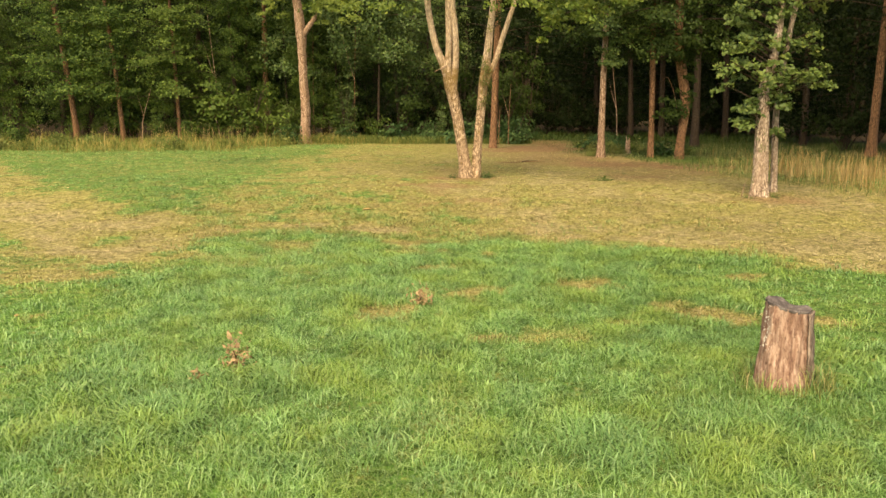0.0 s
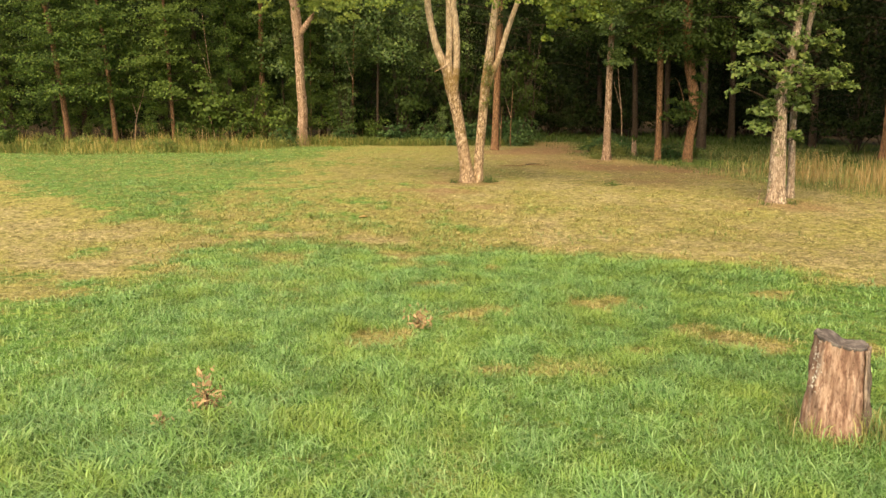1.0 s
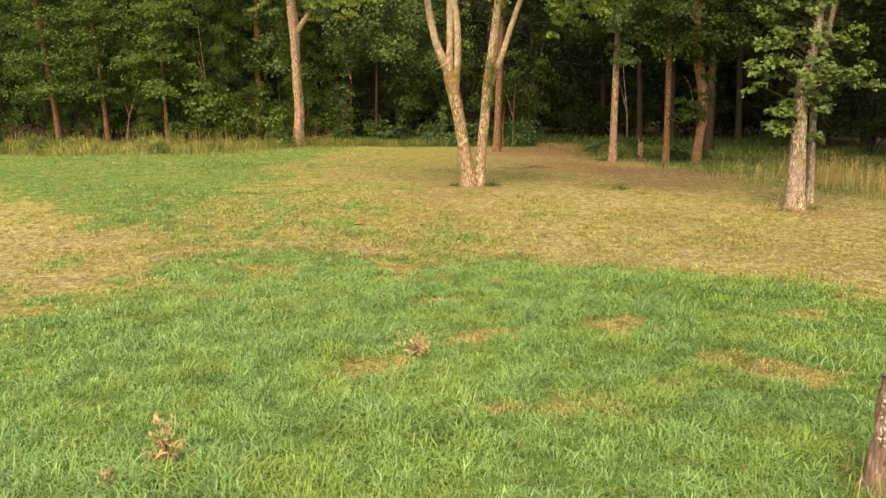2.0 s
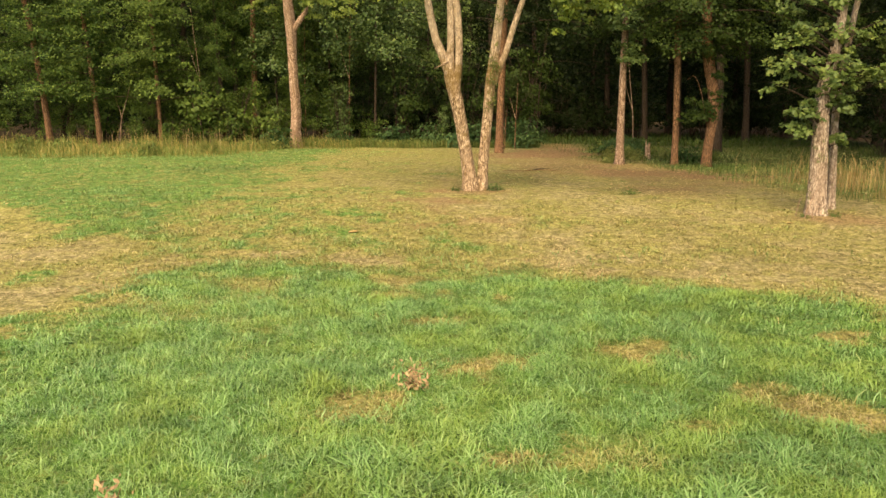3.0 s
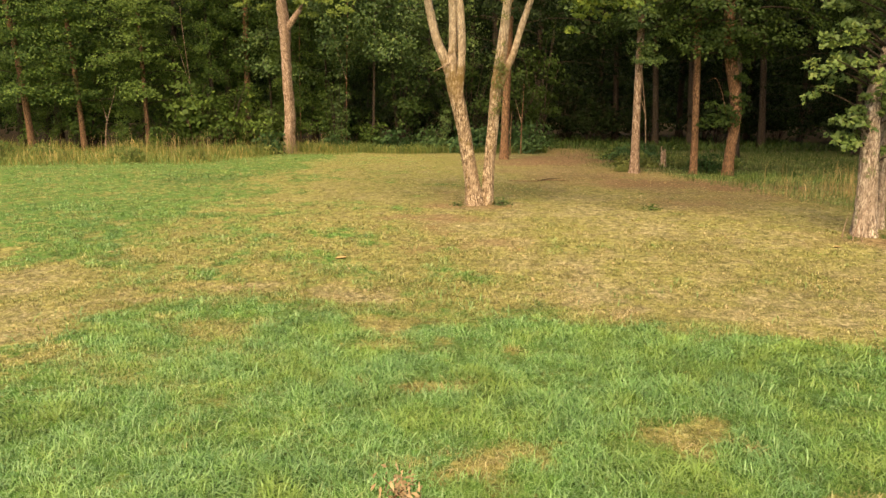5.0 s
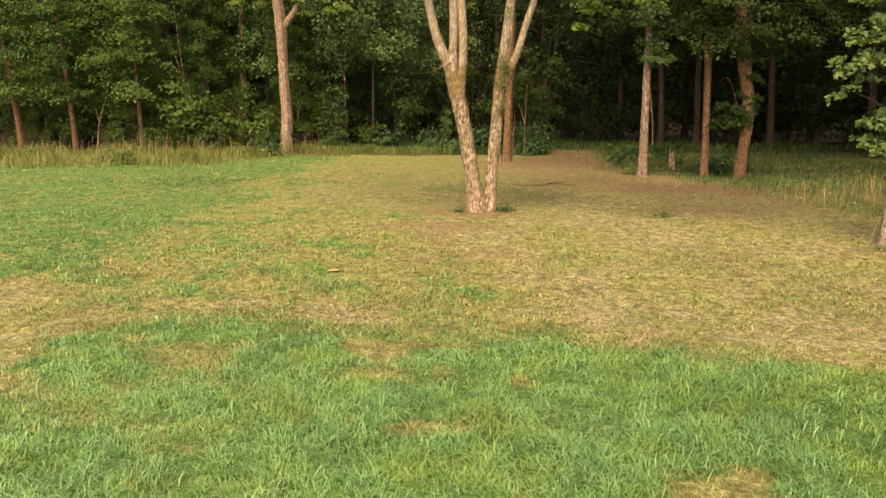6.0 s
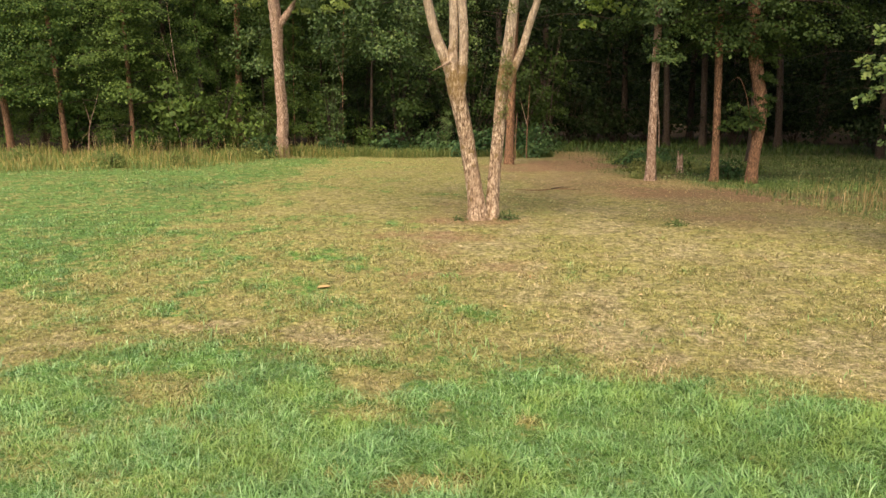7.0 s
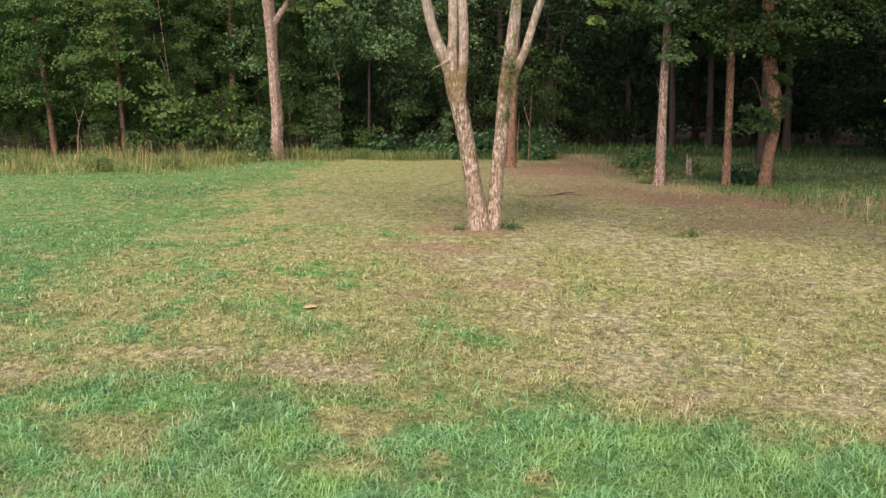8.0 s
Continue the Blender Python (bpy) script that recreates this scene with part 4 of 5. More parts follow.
rows_a += [(x, y, rng.uniform(0, 360), s) for x, y, s in ((-13.6, 48.0, 1.6), (-11.4, 47.5, 1.5), (-9.6, 46.6, 1.0), (-6.0, 49.5, 1.2), (-4.2, 49.0, 0.8), (-21.8, 41.2, 0.6))]
rows_b = [(x, y, rng.uniform(0, 360), s) for x, y, s in ((-8.6, 44.6, 1.1), (-2.6, 46.4, 1.1), (-0.8, 46.5, 1.2), (0.9, 46.0, 1.3), (2.0, 47.0, 1.2), (3.3, 46.2, 1.4), (4.0, 45.6, 1.2), (4.3, 47.2, 1.4),
                                                     (9.6, 35.2, 0.7), (7.3, 38.8, 0.7), (8.3, 40.2, 0.8), (9.4, 43.0, 0.7),
                                                     (-23.5, 41.5, 0.8), (-5.6, 46.8, 0.9))]
bush_c = bush(203, 4.2, 2.2, 20, 22, LEAF_DARKENED, "tall sapling thicket, leaves darkened for the wood's shade", length=0.2)
# several added to cover lit floor where the wood lies in shade
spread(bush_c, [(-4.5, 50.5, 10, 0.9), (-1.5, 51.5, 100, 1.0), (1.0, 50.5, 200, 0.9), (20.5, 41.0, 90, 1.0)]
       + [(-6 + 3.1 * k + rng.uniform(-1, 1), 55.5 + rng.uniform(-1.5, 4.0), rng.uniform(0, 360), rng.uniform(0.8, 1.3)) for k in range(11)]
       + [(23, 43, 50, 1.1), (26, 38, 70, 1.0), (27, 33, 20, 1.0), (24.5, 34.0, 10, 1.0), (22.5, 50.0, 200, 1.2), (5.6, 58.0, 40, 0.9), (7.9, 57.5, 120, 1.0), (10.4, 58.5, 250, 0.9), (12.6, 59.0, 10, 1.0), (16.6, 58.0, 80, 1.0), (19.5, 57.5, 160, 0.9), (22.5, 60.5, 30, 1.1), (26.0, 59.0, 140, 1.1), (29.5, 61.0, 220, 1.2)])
spread(bush_a, rows_a)
spread(bush_b, rows_b)
tall_bush = bush(206, 4.4, 0.95, 22, 30, LEAF_SOFT, "tall leafy sapling clump with thin stems at the wood's edge", "bush", 0.12)
spread(tall_bush, [(-5.7, 47.4, 0, 1.0), (-0.1, 47.0, 120, 0.55), (-9.0, 46.8, 200, 0.62)])
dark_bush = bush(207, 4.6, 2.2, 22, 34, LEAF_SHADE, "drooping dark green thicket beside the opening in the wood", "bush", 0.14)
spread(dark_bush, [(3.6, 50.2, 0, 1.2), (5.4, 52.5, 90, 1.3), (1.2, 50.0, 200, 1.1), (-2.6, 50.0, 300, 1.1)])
low_bush = bush(205, 0.75, 0.8, 14, 26, VERGE, "low light green bush among meadow grass", "bush", 0.11)
spread(low_bush, [(-13.0, 38.4, 0, 0.9), (-10.6, 39.6, 80, 0.8), (-18.6, 39.0, 150, 0.9), (-21.2, 38.4, 220, 1.1), (-8.9, 44.4, 40, 1.2), (-19.9, 41.0, 20, 1.2), (-22.5, 40.5, 90, 1.3), (-16.4, 39.6, 310, 0.7), (-18.0, 41.6, 200, 1.1), (-23.4, 38.6, 300, 1.0), (-19.6, 37.6, 70, 0.7), (-14.6, 41.5, 260, 0.9), (-9.6, 43.4, 180, 0.9),
                  (6.9, 37.0, 10, 0.8), (7.8, 36.2, 100, 0.7), (8.1, 39.2, 190, 0.9), (9.4, 37.8, 260, 0.8), (7.2, 41.0, 330, 0.9), (11.2, 37.2, 50, 0.8), (9.9, 40.5, 140, 0.9), (6.4, 34.6, 240, 0.5)])
weed = bush(204, 0.34, 0.30, 12, 12, LEAF_SOFT, "small leafy green weed in short grass", "weed", 0.075)
spread(weed, [(5.1, 25.3, 0, 0.55), (6.2, 27.4, 50, 0.4), (0.30, 26.0, 90, 0.8), (1.42, 26.1, 140, 1.2), (8.45, 22.0, 200, 0.6), (9.25, 22.1, 250, 0.75), (5.6, 28.4, 20, 0.4), (1.5, 26.5, 10, 0.35)])

# thin bare saplings
for x, y, h, lx, seed in ((-13.2, 47.8, 7.3, -0.45, 31), (-17.4, 46.4, 3.4, 0.8, 32), (-13.0, 47.0, 2.6, -0.7, 33), (-7.8, 48.6, 9.0, 0.15, 37), (-5.3, 48.2, 8.0, 0.2, 38), (9.4, 43.5, 4.6, -0.4, 34), (3.6, 44.6, 3.4, 0.1, 35), (3.0, 43.5, 2.2, 0.05, 36)):
    r = np.random.default_rng(seed)
    t = thing("sapling", x, y, gz(x, y) - 0.03, label="thin bare sapling stem at the wood's edge", category="sapling", group="saplings")
    tube_part("stem", [(0, 0, 0, 0.030), (0.2 * lx, 0, 0.4 * h, 0.026), (0.7 * lx, 0, 0.75 * h, 0.018), (lx, 0, h, 0.006)], BARK_PALE if x < -10 or x > 8 else BARK_RED, t, r, sides=6, per=3)
    tube_part("twig", [(0.25 * lx, 0, 0.45 * h, 0.022), (0.25 * lx - 0.25 * h * 0.2, 0.1, 0.62 * h, 0.014), (0.25 * lx - 0.1 * h, 0.1, 0.8 * h, 0.005)], BARK_PALE, t, r, sides=5, per=3)


# ---- tall grass strips ----
def tall_grass(name, x, y, height, dry, rng, label, width=0.016, mat=None, lean=1.1):
    ob = blades(name, x, y, height, width * rng.uniform(0.6, 1.3, len(x)), rng.uniform(0.05, lean, len(x)), dry, rng, mat, joints=1)
    return tagged(ob, label, "grass", kind="stuff")


rng = np.random.default_rng(9)


def strip_edge(x, y):
    """Near edge of the meadow strip, left of the pale tree."""
    return 36.2 + 1.5 * (value_noise(x, y, 2.3, 81) - 0.5) + 7.4 * step(-10.5, -6.8, x)


n = 30000
x, y = rng.uniform(-30, -4.5, n), rng.uniform(35.0, 48, n)
ok = (y > strip_edge(x, y)) & (rng.uniform(0, 1, n) < 0.15 + 0.85 * value_noise(x, y, 0.8, 82))
x, y = x[ok], y[ok]
d = np.clip(0.10 + 0.45 * value_noise(x, y, 1.6, 83) + rng.normal(0, 0.2, len(x)), 0, 1)
tall_grass("meadow_grass", x, y, (0.16 + 0.55 * value_noise(x, y, 1.3, 84) ** 1.3 * step(0, 1.6, y - strip_edge(x, y) + 0.4)) * rng.uniform(0.5, 1.4, len(x)), d, rng, "rough green and straw meadow grass before the wood", 0.018, MEADOW)
n = 2800
x, y = rng.uniform(-30, -4.5, n), rng.uniform(36.5, 47, n)
ok = (y > strip_edge(x, y) + 0.8) & (rng.uniform(0, 1, n) < (step(0.42, 0.75, value_noise(x, y, 1.1, 89)) * 0.8 + 0.06) * (0.2 + 0.8 * step(-19, -15, x)))
x, y = x[ok], y[ok]
tall_grass("meadow_stalks", x, y, rng.uniform(0.5, 1.35, len(x)), np.clip(rng.normal(0.85, 0.15, len(x)), 0, 1), rng, "tall thin straw-coloured grass stalks before the wood", 0.0070, STALK, 0.6)


n = 16000
x, y = rng.uniform(7.5, 24, n), rng.uniform(20.0, 34, n)
ok = (y > shade_edge(x) - 0.4 + 1.4 * (value_noise(x, y, 1.2, 90) - 0.5)) & (rng.uniform(0, 1, n) < value_noise(x, y, 0.9, 85) + 0.1)
x, y = x[ok], y[ok]
d = np.clip(0.08 + 0.35 * step(11.5, 14, x) * value_noise(x, y, 0.8, 86) + rng.normal(0, 0.15, len(x)), 0, 1)
tall_grass("meadow_grass", x, y, 0.19 * rng.uniform(0.5, 1.4, len(x)), d, rng, "rough green grass at the shaded edge of the lawn", 0.011, LEAF_SOFT)
n = 11000
x, y = rng.uniform(9.8, 22, n), rng.uniform(22.6, 29, n)
ok = (y > shade_edge(x) + 0.9) & (y < shade_edge(x) + 5.0) & (rng.uniform(0, 1, n) < step(0.40, 0.7, value_noise(x, y, 0.8, 91)) * (0.25 + 0.75 * step(10.5, 13.0, x)) + 0.03)
x, y = x[ok], y[ok]
for cx, cy in ((9.5, 28.0), (10.6, 27.5), (11.3, 27.9)):
    x, y = np.append(x, rng.normal(cx, 0.28, 16)), np.append(y, rng.normal(cy, 0.22, 16))
tall_grass("meadow_stalks", x, y, rng.uniform(0.5, 1.1, len(x)), np.clip(rng.normal(0.98, 0.05, len(x)), 0, 1), rng, "tall pale dry grass stalks beside the oak", 0.0080, STALK, 0.75)
n = 60000
x, y = rng.uniform(5.5, 26, n), rng.uniform(29.5, 58, n)
ok = (y > np.maximum(shade_edge(x) + 1.5, 29.5)) & (rng.uniform(0, 1, n) < (0.25 + 0.75 * value_noise(x, y, 1.6, 87)) * (1 - 0.9 * bareness(x, y)))
x, y = x[ok], y[ok]
d = np.clip(0.05 + rng.normal(0, 0.12, len(x)), 0, 1)
tall_grass("wood_grass", x, y, (0.10 + 0.16 * value_noise(x, y, 1.1, 92)) * rng.uniform(0.5, 1.4, len(x)), d, rng, "long soft green grass growing on the shaded wood floor", 0.011, WOOD_GRASS)
n = 16000
x, y = rng.uniform(-9.0, 5.0, n), rng.uniform(43.5, 48.5, n)
ok = (y > 44.0 + 1.6 * value_noise(x, y, 1.5, 88)) & (bareness(x, y) < 0.5)
x, y = x[ok], y[ok]
tall_grass("wood_grass", x, y, 0.36 * rng.uniform(0.5, 1.5, len(x)), np.clip(rng.normal(0.12, 0.15, len(x)), 0, 1), rng, "green grass and weeds along the foot of the wood", 0.016, VERGE)

# added over the deep floor, which would look lit where shade belongs
n = 9000
x, y = rng.uniform(-6, 22, n), rng.uniform(49, 64, n)
tall_grass("wood_grass", x, y, 0.30 * rng.uniform(0.4, 1.5, n), np.zeros(n), rng, "low undergrowth added to darken the deep wood floor", 0.040, WOOD_GRASS)

# far woodland
rng = np.random.default_rng(19)
n = 52000
x, y = rng.uniform(-70, 70, n), rng.uniform(66, 90, n)
c = np.stack([x, y, 0.3 + 16 * rng.uniform(0, 1, n) ** 0.9], -1)
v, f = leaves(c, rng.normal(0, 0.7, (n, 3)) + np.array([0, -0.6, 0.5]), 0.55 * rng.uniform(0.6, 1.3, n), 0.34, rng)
tagged(new("far_woods", mesh_data("far_woods", v, f, LEAF_DARKENED)), "dense woodland far behind the lawn, leaf colour darkened for shade", "woods", kind="stuff")

# near-black sheet behind the wood: its colour stands for shade between the trees
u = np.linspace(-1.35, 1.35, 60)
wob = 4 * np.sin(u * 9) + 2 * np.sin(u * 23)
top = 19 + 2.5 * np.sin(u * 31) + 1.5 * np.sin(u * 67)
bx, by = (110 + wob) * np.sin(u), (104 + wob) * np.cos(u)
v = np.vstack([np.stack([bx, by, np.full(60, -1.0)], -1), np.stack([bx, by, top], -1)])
k = np.arange(59)
m, nt, p = material("far_shade")
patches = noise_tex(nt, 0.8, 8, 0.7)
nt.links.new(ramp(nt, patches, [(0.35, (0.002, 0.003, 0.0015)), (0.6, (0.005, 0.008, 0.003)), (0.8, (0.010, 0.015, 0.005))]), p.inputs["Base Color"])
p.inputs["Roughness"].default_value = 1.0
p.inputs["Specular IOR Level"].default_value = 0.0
tagged(new("backdrop", mesh_data("backdrop", v, [np.stack([k, k + 1, k + 61, k + 60], -1)], m)), "near-black sheet closing the view, painted as the wood's shaded depth", "woods", kind="structure")


# ---- the stump on the lawn ----
def wood_material(name, dark, mid, pale, stretch, rough=0.85, depth=0.02):
    m, nt, p = material(name)
    grain = noise_tex(nt, 9.0, 7, 0.7, stretch)
    blot = noise_tex(nt, 5.0, 4, 0.6)
    pits = noise_tex(nt, 38.0, 3, 0.6, (1, 1, 0.5))
    c = ramp(nt, grain, [(0.38, dark), (0.49, mid), (0.60, pale)])
    c = mix(nt, c, mid, ramp(nt, blot, [(0.40, (0.55,) * 3), (0.6, (0.0,) * 3)]))
    c = mix(nt, c, dark, ramp(nt, pits, [(0.32, (0.8,) * 3), (0.45, (0.0,) * 3)]))
    nt.links.new(c, p.inputs["Base Color"])
    p.inputs["Roughness"].default_value = rough
    p.inputs["Specular IOR Level"].default_value = 0.15
    bump(nt, p, grain, 0.9, depth)
    return m


STUMP_WOOD = wood_material("stump_wood", (0.080, 0.041, 0.031), (0.210, 0.128, 0.096), (0.37, 0.265, 0.210), (2.6, 2.6, 0.34))
STUMP_TOP = wood_material("stump_top", (0.032, 0.027, 0.027), (0.080, 0.068, 0.066), (0.160, 0.142, 0.136), (1.4, 0.5, 1.4), depth=0.008)
STUMP_BARK = wood_material("stump_bark", (0.05, 0.035, 0.028), (0.14, 0.104, 0.084), (0.30, 0.24, 0.20), (4.0, 4.0, 0.35))
m_lichen = wood_material("pale_lichen", (0.30, 0.27, 0.22), (0.52, 0.48, 0.42), (0.70, 0.66, 0.60), (2.0, 2.0, 2.0), depth=0.004)


def stump(x, y):
    rng = np.random.default_rng(77)
    t = thing("tree_stump", x, y, gz(x, y) - 0.06, label="weathered brown tree stump with grey top on the grass", category="stump")
    sides, rings = 64, 22
    ang = np.linspace(0, 2 * np.pi, sides, endpoint=False)

    def radius(a, q):
        """Radius at angle a and height share q."""
        r = 0.222 + 0.045 * (1 - q) ** 1.5 + 0.016 * np.exp(-q * 7) * (1 + np.sin(5 * a + 1))
        r = r * (1 + 0.035 * np.sin(3 * a + 0.8) + 0.02 * np.sin(7 * a + 2 * q))
        r = r + 0.055 * (1 - q) * np.clip(np.cos(a + 0.2), 0, 1)
        return r + 0.007 * np.sin(13 * a + 2.5 * np.sin(5 * q)) + 0.005 * np.sin(23 * a + 5.0 * q) + 0.010 * np.sin(4 * a + 7 * q) * np.sin(9 * q)

    def rim(a):
        """Height of the cut along the rim."""
        w = np.mod(a - 0.95 + np.pi, 2 * np.pi) - np.pi
        return 0.955 - 0.040 * np.cos(a + 0.1) + 0.020 * np.sin(a) - 0.055 * np.exp(-(w / 0.42) ** 2) + 0.003 * np.sin(9 * a)

    rows = []
    for k in range(rings):
        q = k / (rings - 1)
        r = radius(ang, q) + rng.normal(0, 0.004, sides)
        rows.append(np.stack([r * np.cos(ang) + 0.03 * q, r * np.sin(ang) * 0.92 + 0.02 * q, rim(ang) * q], -1))
    v = np.vstack(rows)
    i, j = np.meshgrid(np.arange(rings - 1), np.arange(sides), indexing="ij")
    k = (j + 1) % sides
    quads = np.stack([i * sides + j, i * sides + k, (i + 1) * sides + k, (i + 1) * sides + j], -1).reshape(-1, 4)
    wood = part("trunk", mesh_data("trunk", v, [quads], STUMP_WOOD, True), t)
    # cut face, a little wider than the wood below it, worn into a saddle
    steps = 9
    rows = []
    for k in range(steps):
        f = (0.99, 1.015, 1.02, 1.0, 0.9, 0.7, 0.5, 0.3, 0.12)[k]
        drop = (-0.025, -0.018, 0.0, 0.012, 0.006, -0.004, -0.012, -0.02, -0.022)[k]
        r = radius(ang, 1.0) * f
        h = 0.935 + (rim(ang) - 0.935) * min(1, f) ** 0.6 + drop + rng.normal(0, 0.0015, sides) * (k > 2)
        rows.append(np.stack([r * np.cos(ang) + 0.03, r * np.sin(ang) * 0.92 + 0.02, h], -1))
    v = np.vstack(rows + [np.array([[0.03, 0.02, 0.93]])])
    i, j = np.meshgrid(np.arange(steps - 1), np.arange(sides), indexing="ij")
    k = (j + 1) % sides
    quads = np.stack([i * sides + j, i * sides + k, (i + 1) * sides + k, (i + 1) * sides + j], -1).reshape(-1, 4)
    j = np.arange(sides)
    cap = np.stack([(steps - 1) * sides + j, (steps - 1) * sides + (j + 1) % sides, np.full(sides, steps * sides)], -1)
    part("top", mesh_data("top", v, [quads, cap], STUMP_TOP, True), t, "grey weathered cut face")
    # remaining bark, torn along its lower edge
    na, nh = 26, 12
    a = np.linspace(-0.95, 1.2, na)
    low = 0.30 + 0.15 * np.sin(a * 3.1 + 1.0) + 0.05 * np.sin(a * 11)
    outer, inner = [], []
    for k in range(nh):
        q = low + (0.985 - low) * k / (nh - 1)
        for store, off in ((outer, 0.030), (inner, 0.010)):
            r = radius(a, q) + off + 0.006 * np.sin(23 * a + 4 * q)
            store.append(np.stack([r * np.cos(a) + 0.03 * q, r * np.sin(a) * 0.92 + 0.02 * q, rim(a) * q], -1))
    v = np.vstack(outer + inner)
    i, j = np.meshgrid(np.arange(nh - 1), np.arange(na - 1), indexing="ij")
    q1 = np.stack([i * na + j, i * na + j + 1, (i + 1) * na + j + 1, (i + 1) * na + j], -1).reshape(-1, 4)
    o = nh * na
    sides_q = []
    for k in range(nh - 1):
        sides_q += [(k * na, (k + 1) * na, o + (k + 1) * na, o + k * na), (k * na + na - 1, o + k * na + na - 1, o + (k + 1) * na + na - 1, (k + 1) * na + na - 1)]
    for k in range(na - 1):
        sides_q += [(k, o + k, o + k + 1, k + 1), ((nh - 1) * na + k, (nh - 1) * na + k + 1, o + (nh - 1) * na + k + 1, o + (nh - 1) * na + k)]
    part("bark", mesh_data("bark", v, [q1, q1[:, ::-1] + o, np.array(sides_q)], STUMP_BARK, True), t, "grey strip of loose bark")
    # small crusts of lichen down one edge
    centres, out = [], []
    for k in range(70):
        a, q = math.pi * 1.06 + rng.normal(0, 0.16), min(0.97, 0.50 + abs(rng.normal(0, 0.24)))
        r = float(radius(a, q)) + 0.004
        centres.append((r * math.cos(a) + 0.03 * q, r * math.sin(a) * 0.92 + 0.02 * q, float(rim(a)) * q))
        out.append((math.cos(a), math.sin(a), 0.1))
    v, f = leaves(np.array(centres), np.array(out) + rng.normal(0, 0.25, (70, 3)), 0.026 * rng.uniform(0.5, 1.3, 70), 0.018, rng, True)
    tagged(part("lichen", mesh_data("lichen", v, f, m_lichen), wood, "pale crusts of lichen"), kind="stuff")


stump(3.58, 8.06)

# weeds round the stump's foot
rng = np.random.default_rng(78)
n = 300
a, rr = rng.uniform(0, 6.28, n), rng.uniform(0.30, 0.52, n)
x, y = 3.58 + rr * np.cos(a) + 0.05, 8.06 + rr * np.sin(a)
x[:110], y[:110] = 3.60 + rng.uniform(0.10, 0.42, 110), 8.06 + rng.uniform(-0.34, -0.12, 110)
tall_grass("stump_grass", x, y, rng.uniform(0.08, 0.30, n) * np.where(np.arange(n) < 110, 1.45, 1.0), np.clip(rng.normal(0.38, 0.3, n), 0, 1), rng, "uncut grass and dry stalks round the stump", 0.008)

# ---- dead leaves ----
m_dead = leaf_material("dead_leaf", (0.17, 0.105, 0.052), (0.38, 0.260, 0.145), (0.58, 0.44, 0.27), 0.15, 0.7)


def dead_branch(x, y, seed, width, height, count):
    rng = np.random.default_rng(seed)
    t = thing("dead_branch", x, y, gz(x, y), label="small broken branch with curled brown leaves on the grass", category="branch", group="dead branches")
    twigs = []
    for k in range(3):
        a = rng.uniform(0, 6.28)
        e = np.array([math.cos(a), math.sin(a)]) * width * 0.6
        twigs.append(tube_part("twig", [(-e[0] * 0.6, -e[1] * 0.6, 0.02, 0.008), (0, 0, height * 0.45, 0.006), (e[0], e[1], height * 0.85, 0.003)], BARK_RED, t, rng, sides=5, per=3))
    for k in range(count):
        c = np.array([[rng.normal(0, width * 0.30), rng.normal(0, width * 0.25), abs(rng.normal(0, 0.55)) * height + 0.02]])
        v, f = leaves(c, rng.normal(0, 1, (1, 3)) + np.array([[0, -0.4, 0.4]]), 0.068 * rng.uniform(0.7, 1.4), 0.030, rng, k % 2 == 0)
        part("dead_leaf", mesh_data("dead_leaf", v, f, m_dead), twigs[k % 3])


dead_branch(-0.33, 11.45, 301, 0.26, 0.22, 120)
dead_branch(-2.30, 8.50, 302, 0.26, 0.36, 130)
dead_branch(-2.62, 8.05, 303, 0.16, 0.14, 22)

# single fallen leaves on the short grass
rng = np.random.default_rng(81)
n = 1300
x, y = rng.uniform(-12, 15, n), rng.uniform(19.0, 44, n)
ok = rng.uniform(0, 1, n) < 0.10 + 0.8 * dryness(x, y) * step(17, 21, y) * (0.3 + 0.7 * step(-4, 4, x))
x, y = x[ok], y[ok]
c = np.stack([x, y, ground_z(x, y) + 0.045], -1)
k = rng.uniform(0.6, 1.15, len(x))
v, f = leaves(c, rng.normal(0, 0.45, (len(x), 3)) + np.array([0, -0.1, 1.0]), 0.065 * k, 0.05 * k, rng, True)
m_fallen = leaf_material("fallen_leaf", (0.20, 0.12, 0.05), (0.42, 0.30, 0.13), (0.62, 0.50, 0.30), 0.1, 0.7)
tagged(new("fallen_leaves", mesh_data("fallen_leaves", v, f, m_fallen)), "scattered fallen leaves, tan and yellow, on short grass", "leaves", kind="stuff")


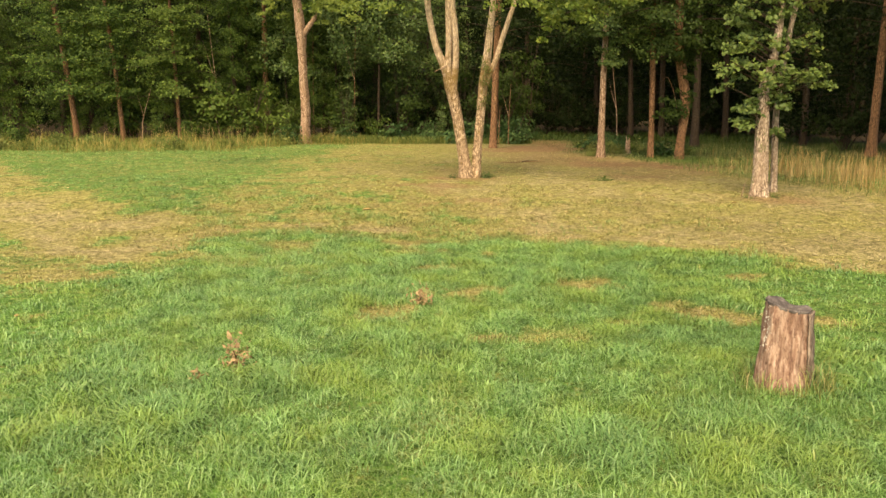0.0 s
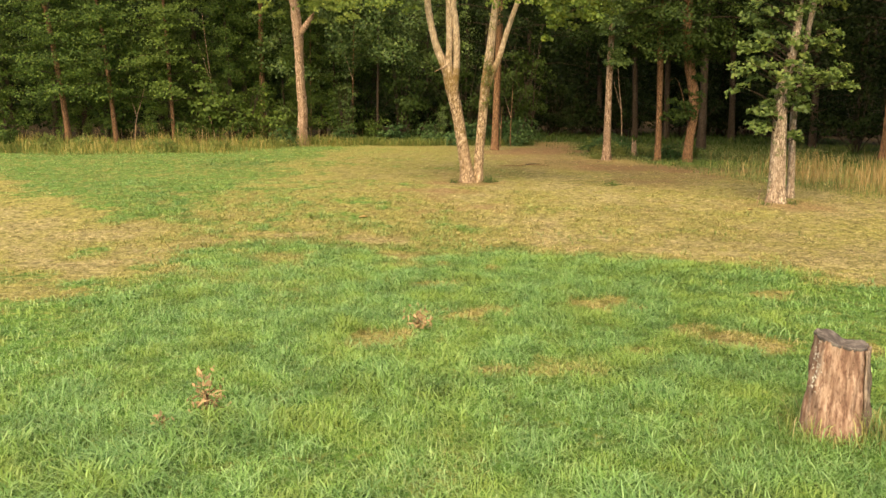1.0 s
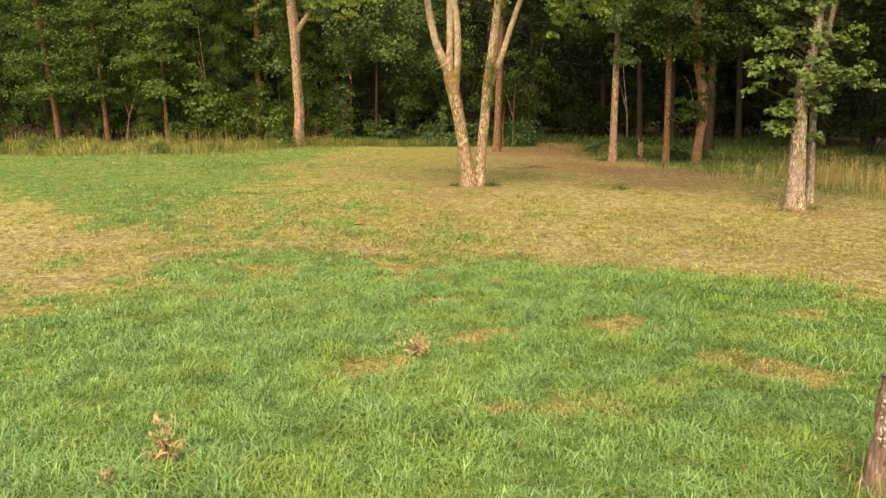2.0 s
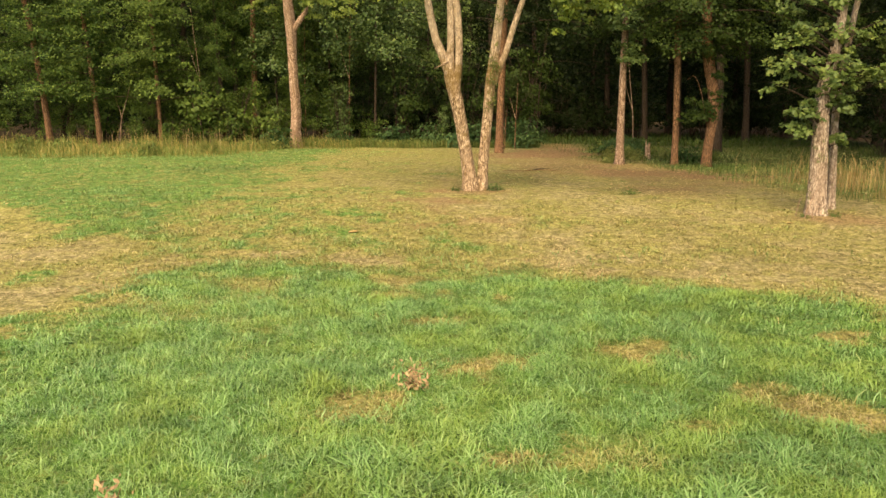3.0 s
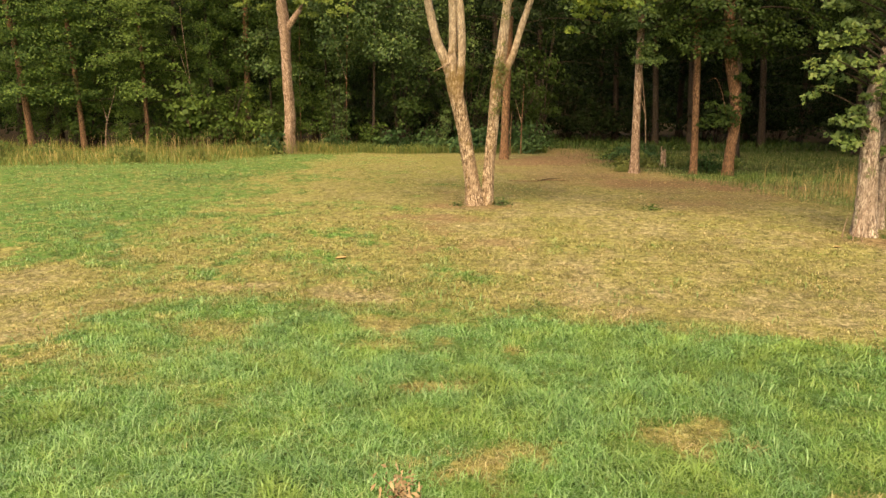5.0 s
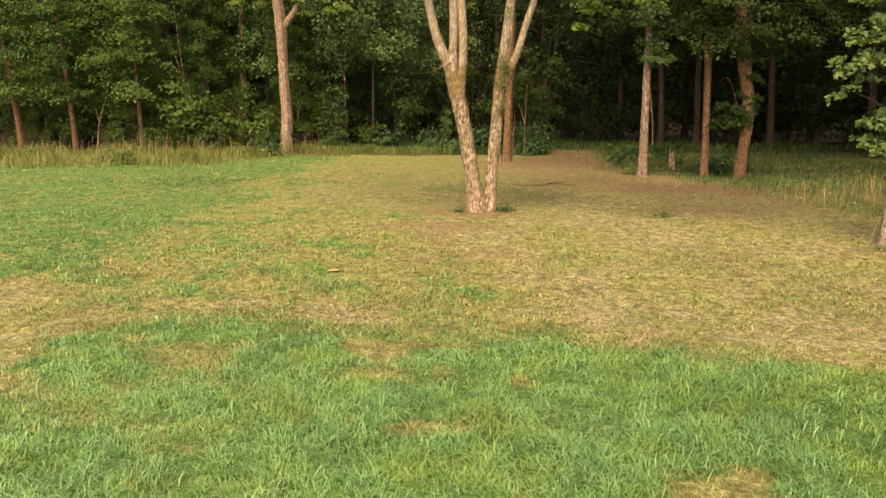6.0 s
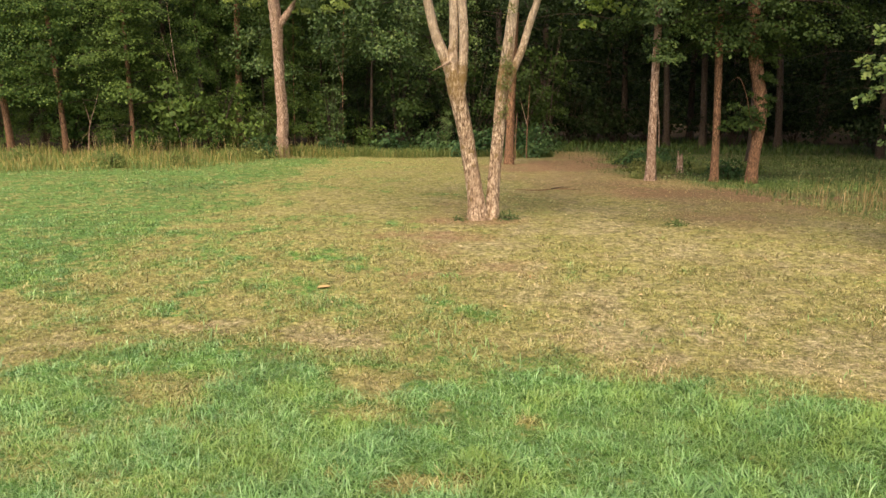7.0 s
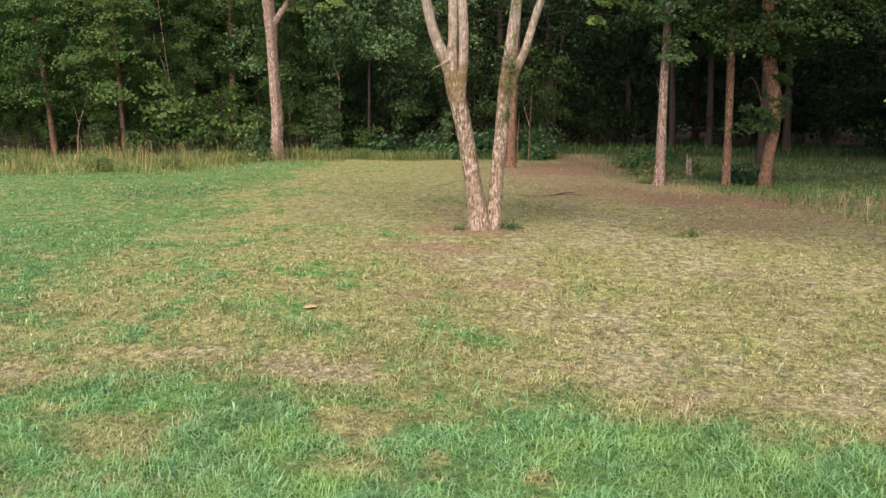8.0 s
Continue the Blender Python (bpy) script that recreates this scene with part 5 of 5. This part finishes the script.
# large curled leaves lying singly on the lawn
def curled_leaf(x, y, size, turn, mat, label):
    rng = np.random.default_rng(int(abs(x) * 100 + y))
    u, v = np.meshgrid(np.linspace(-0.5, 0.5, 11), np.linspace(-1, 1, 7), indexing="ij")
    half = 0.30 * np.sqrt(np.clip(1 - (2 * u) ** 2, 0.004, 1)) * (1 + 0.22 * np.cos(u * 26))
    lift = 0.40 * np.abs(v) ** 1.6 * half + 0.10 * u * u + rng.normal(0, 0.008, u.shape)
    top = np.stack([u, half * v, lift], -1).reshape(-1, 3) * size
    i, j = np.meshgrid(np.arange(10), np.arange(6), indexing="ij")
    q = np.stack([i * 7 + j, (i + 1) * 7 + j, (i + 1) * 7 + j + 1, i * 7 + j + 1], -1).reshape(-1, 4)
    leaf = new("fallen_leaf", mesh_data("fallen_leaf", np.vstack([top, top - np.array([0, 0, 0.004])]), [q, q[:, ::-1] + 77], mat, True))
    leaf.matrix_world = pose(x, y, gz(x, y) + 0.012, 3, -4, turn)
    tagged(leaf, label, "leaf", group="large fallen leaves")


for x, y, size, turn in ((-1.97, 20.47, 0.22, 10), (-6.54, 20.87, 0.13, 40), (7.82, 21.3, 0.14, -30), (-5.9, 10.7, 0.10, 70)):
    curled_leaf(x, y, size, turn, m_fallen, "curled tan fallen leaf lying on mown grass")

# broken stub of a tree in the opening
r = np.random.default_rng(91)
t = thing("tree_stub", 8.6, 37.4, gz(8.6, 37.4) - 0.04, label="short broken tree stub among green undergrowth", category="stump")
tube_part("splinter", [(-0.05, 0, 0.30, 0.06), (-0.07, 0, 0.55, 0.045), (-0.09, 0, 0.86, 0.008)], BARK_PALE, t, r, sides=7, per=3)
tube_part("trunk", [(0, 0, 0, 0.14), (0.01, 0, 0.30, 0.105), (0.03, 0, 0.52, 0.085), (0.06, 0, 0.74, 0.015)], BARK_PALE, t, r, sides=10, per=4, flare=0.3)

# thin branch added in place of a dark mossy streak on the short grass
r = np.random.default_rng(92)
t = thing("fallen_branch", 3.0, 31.4, gz(3.0, 31.4) + 0.02, label="thin branch standing in for a dark mossy streak on short grass", category="branch")
tube_part("stem", [(-0.95, 0.1, 0.0, 0.008), (-0.3, -0.25, 0.01, 0.012), (0.4, 0.22, 0.01, 0.012), (1.0, -0.2, 0.01, 0.005)], BARK_RED, t, r, sides=7, per=4)
tube_part("twig", [(0.1, 0, 0.02, 0.018), (0.4, 0.25, 0.05, 0.012), (0.75, 0.4, 0.03, 0.006)], BARK_DARK, t, r, sides=5, per=3)

# dead shoots at the oak's foot
for x, y, h, lx, seed in ((8.42, 21.9, 0.75, 0.28, 93), (8.55, 21.75, 0.45, -0.10, 94), (8.30, 22.1, 0.55, 0.12, 95)):
    r = np.random.default_rng(seed)
    t = thing("dead_shoot", x, y, gz(x, y) - 0.02, label="thin dead shoot at the foot of the oak", category="shoot", group="dead shoots")
    tube_part("stem", [(0, 0, 0, 0.014), (0.4 * lx, 0, 0.5 * h, 0.011), (lx, 0, h, 0.004)], BARK_PALE, t, r, sides=5, per=3)
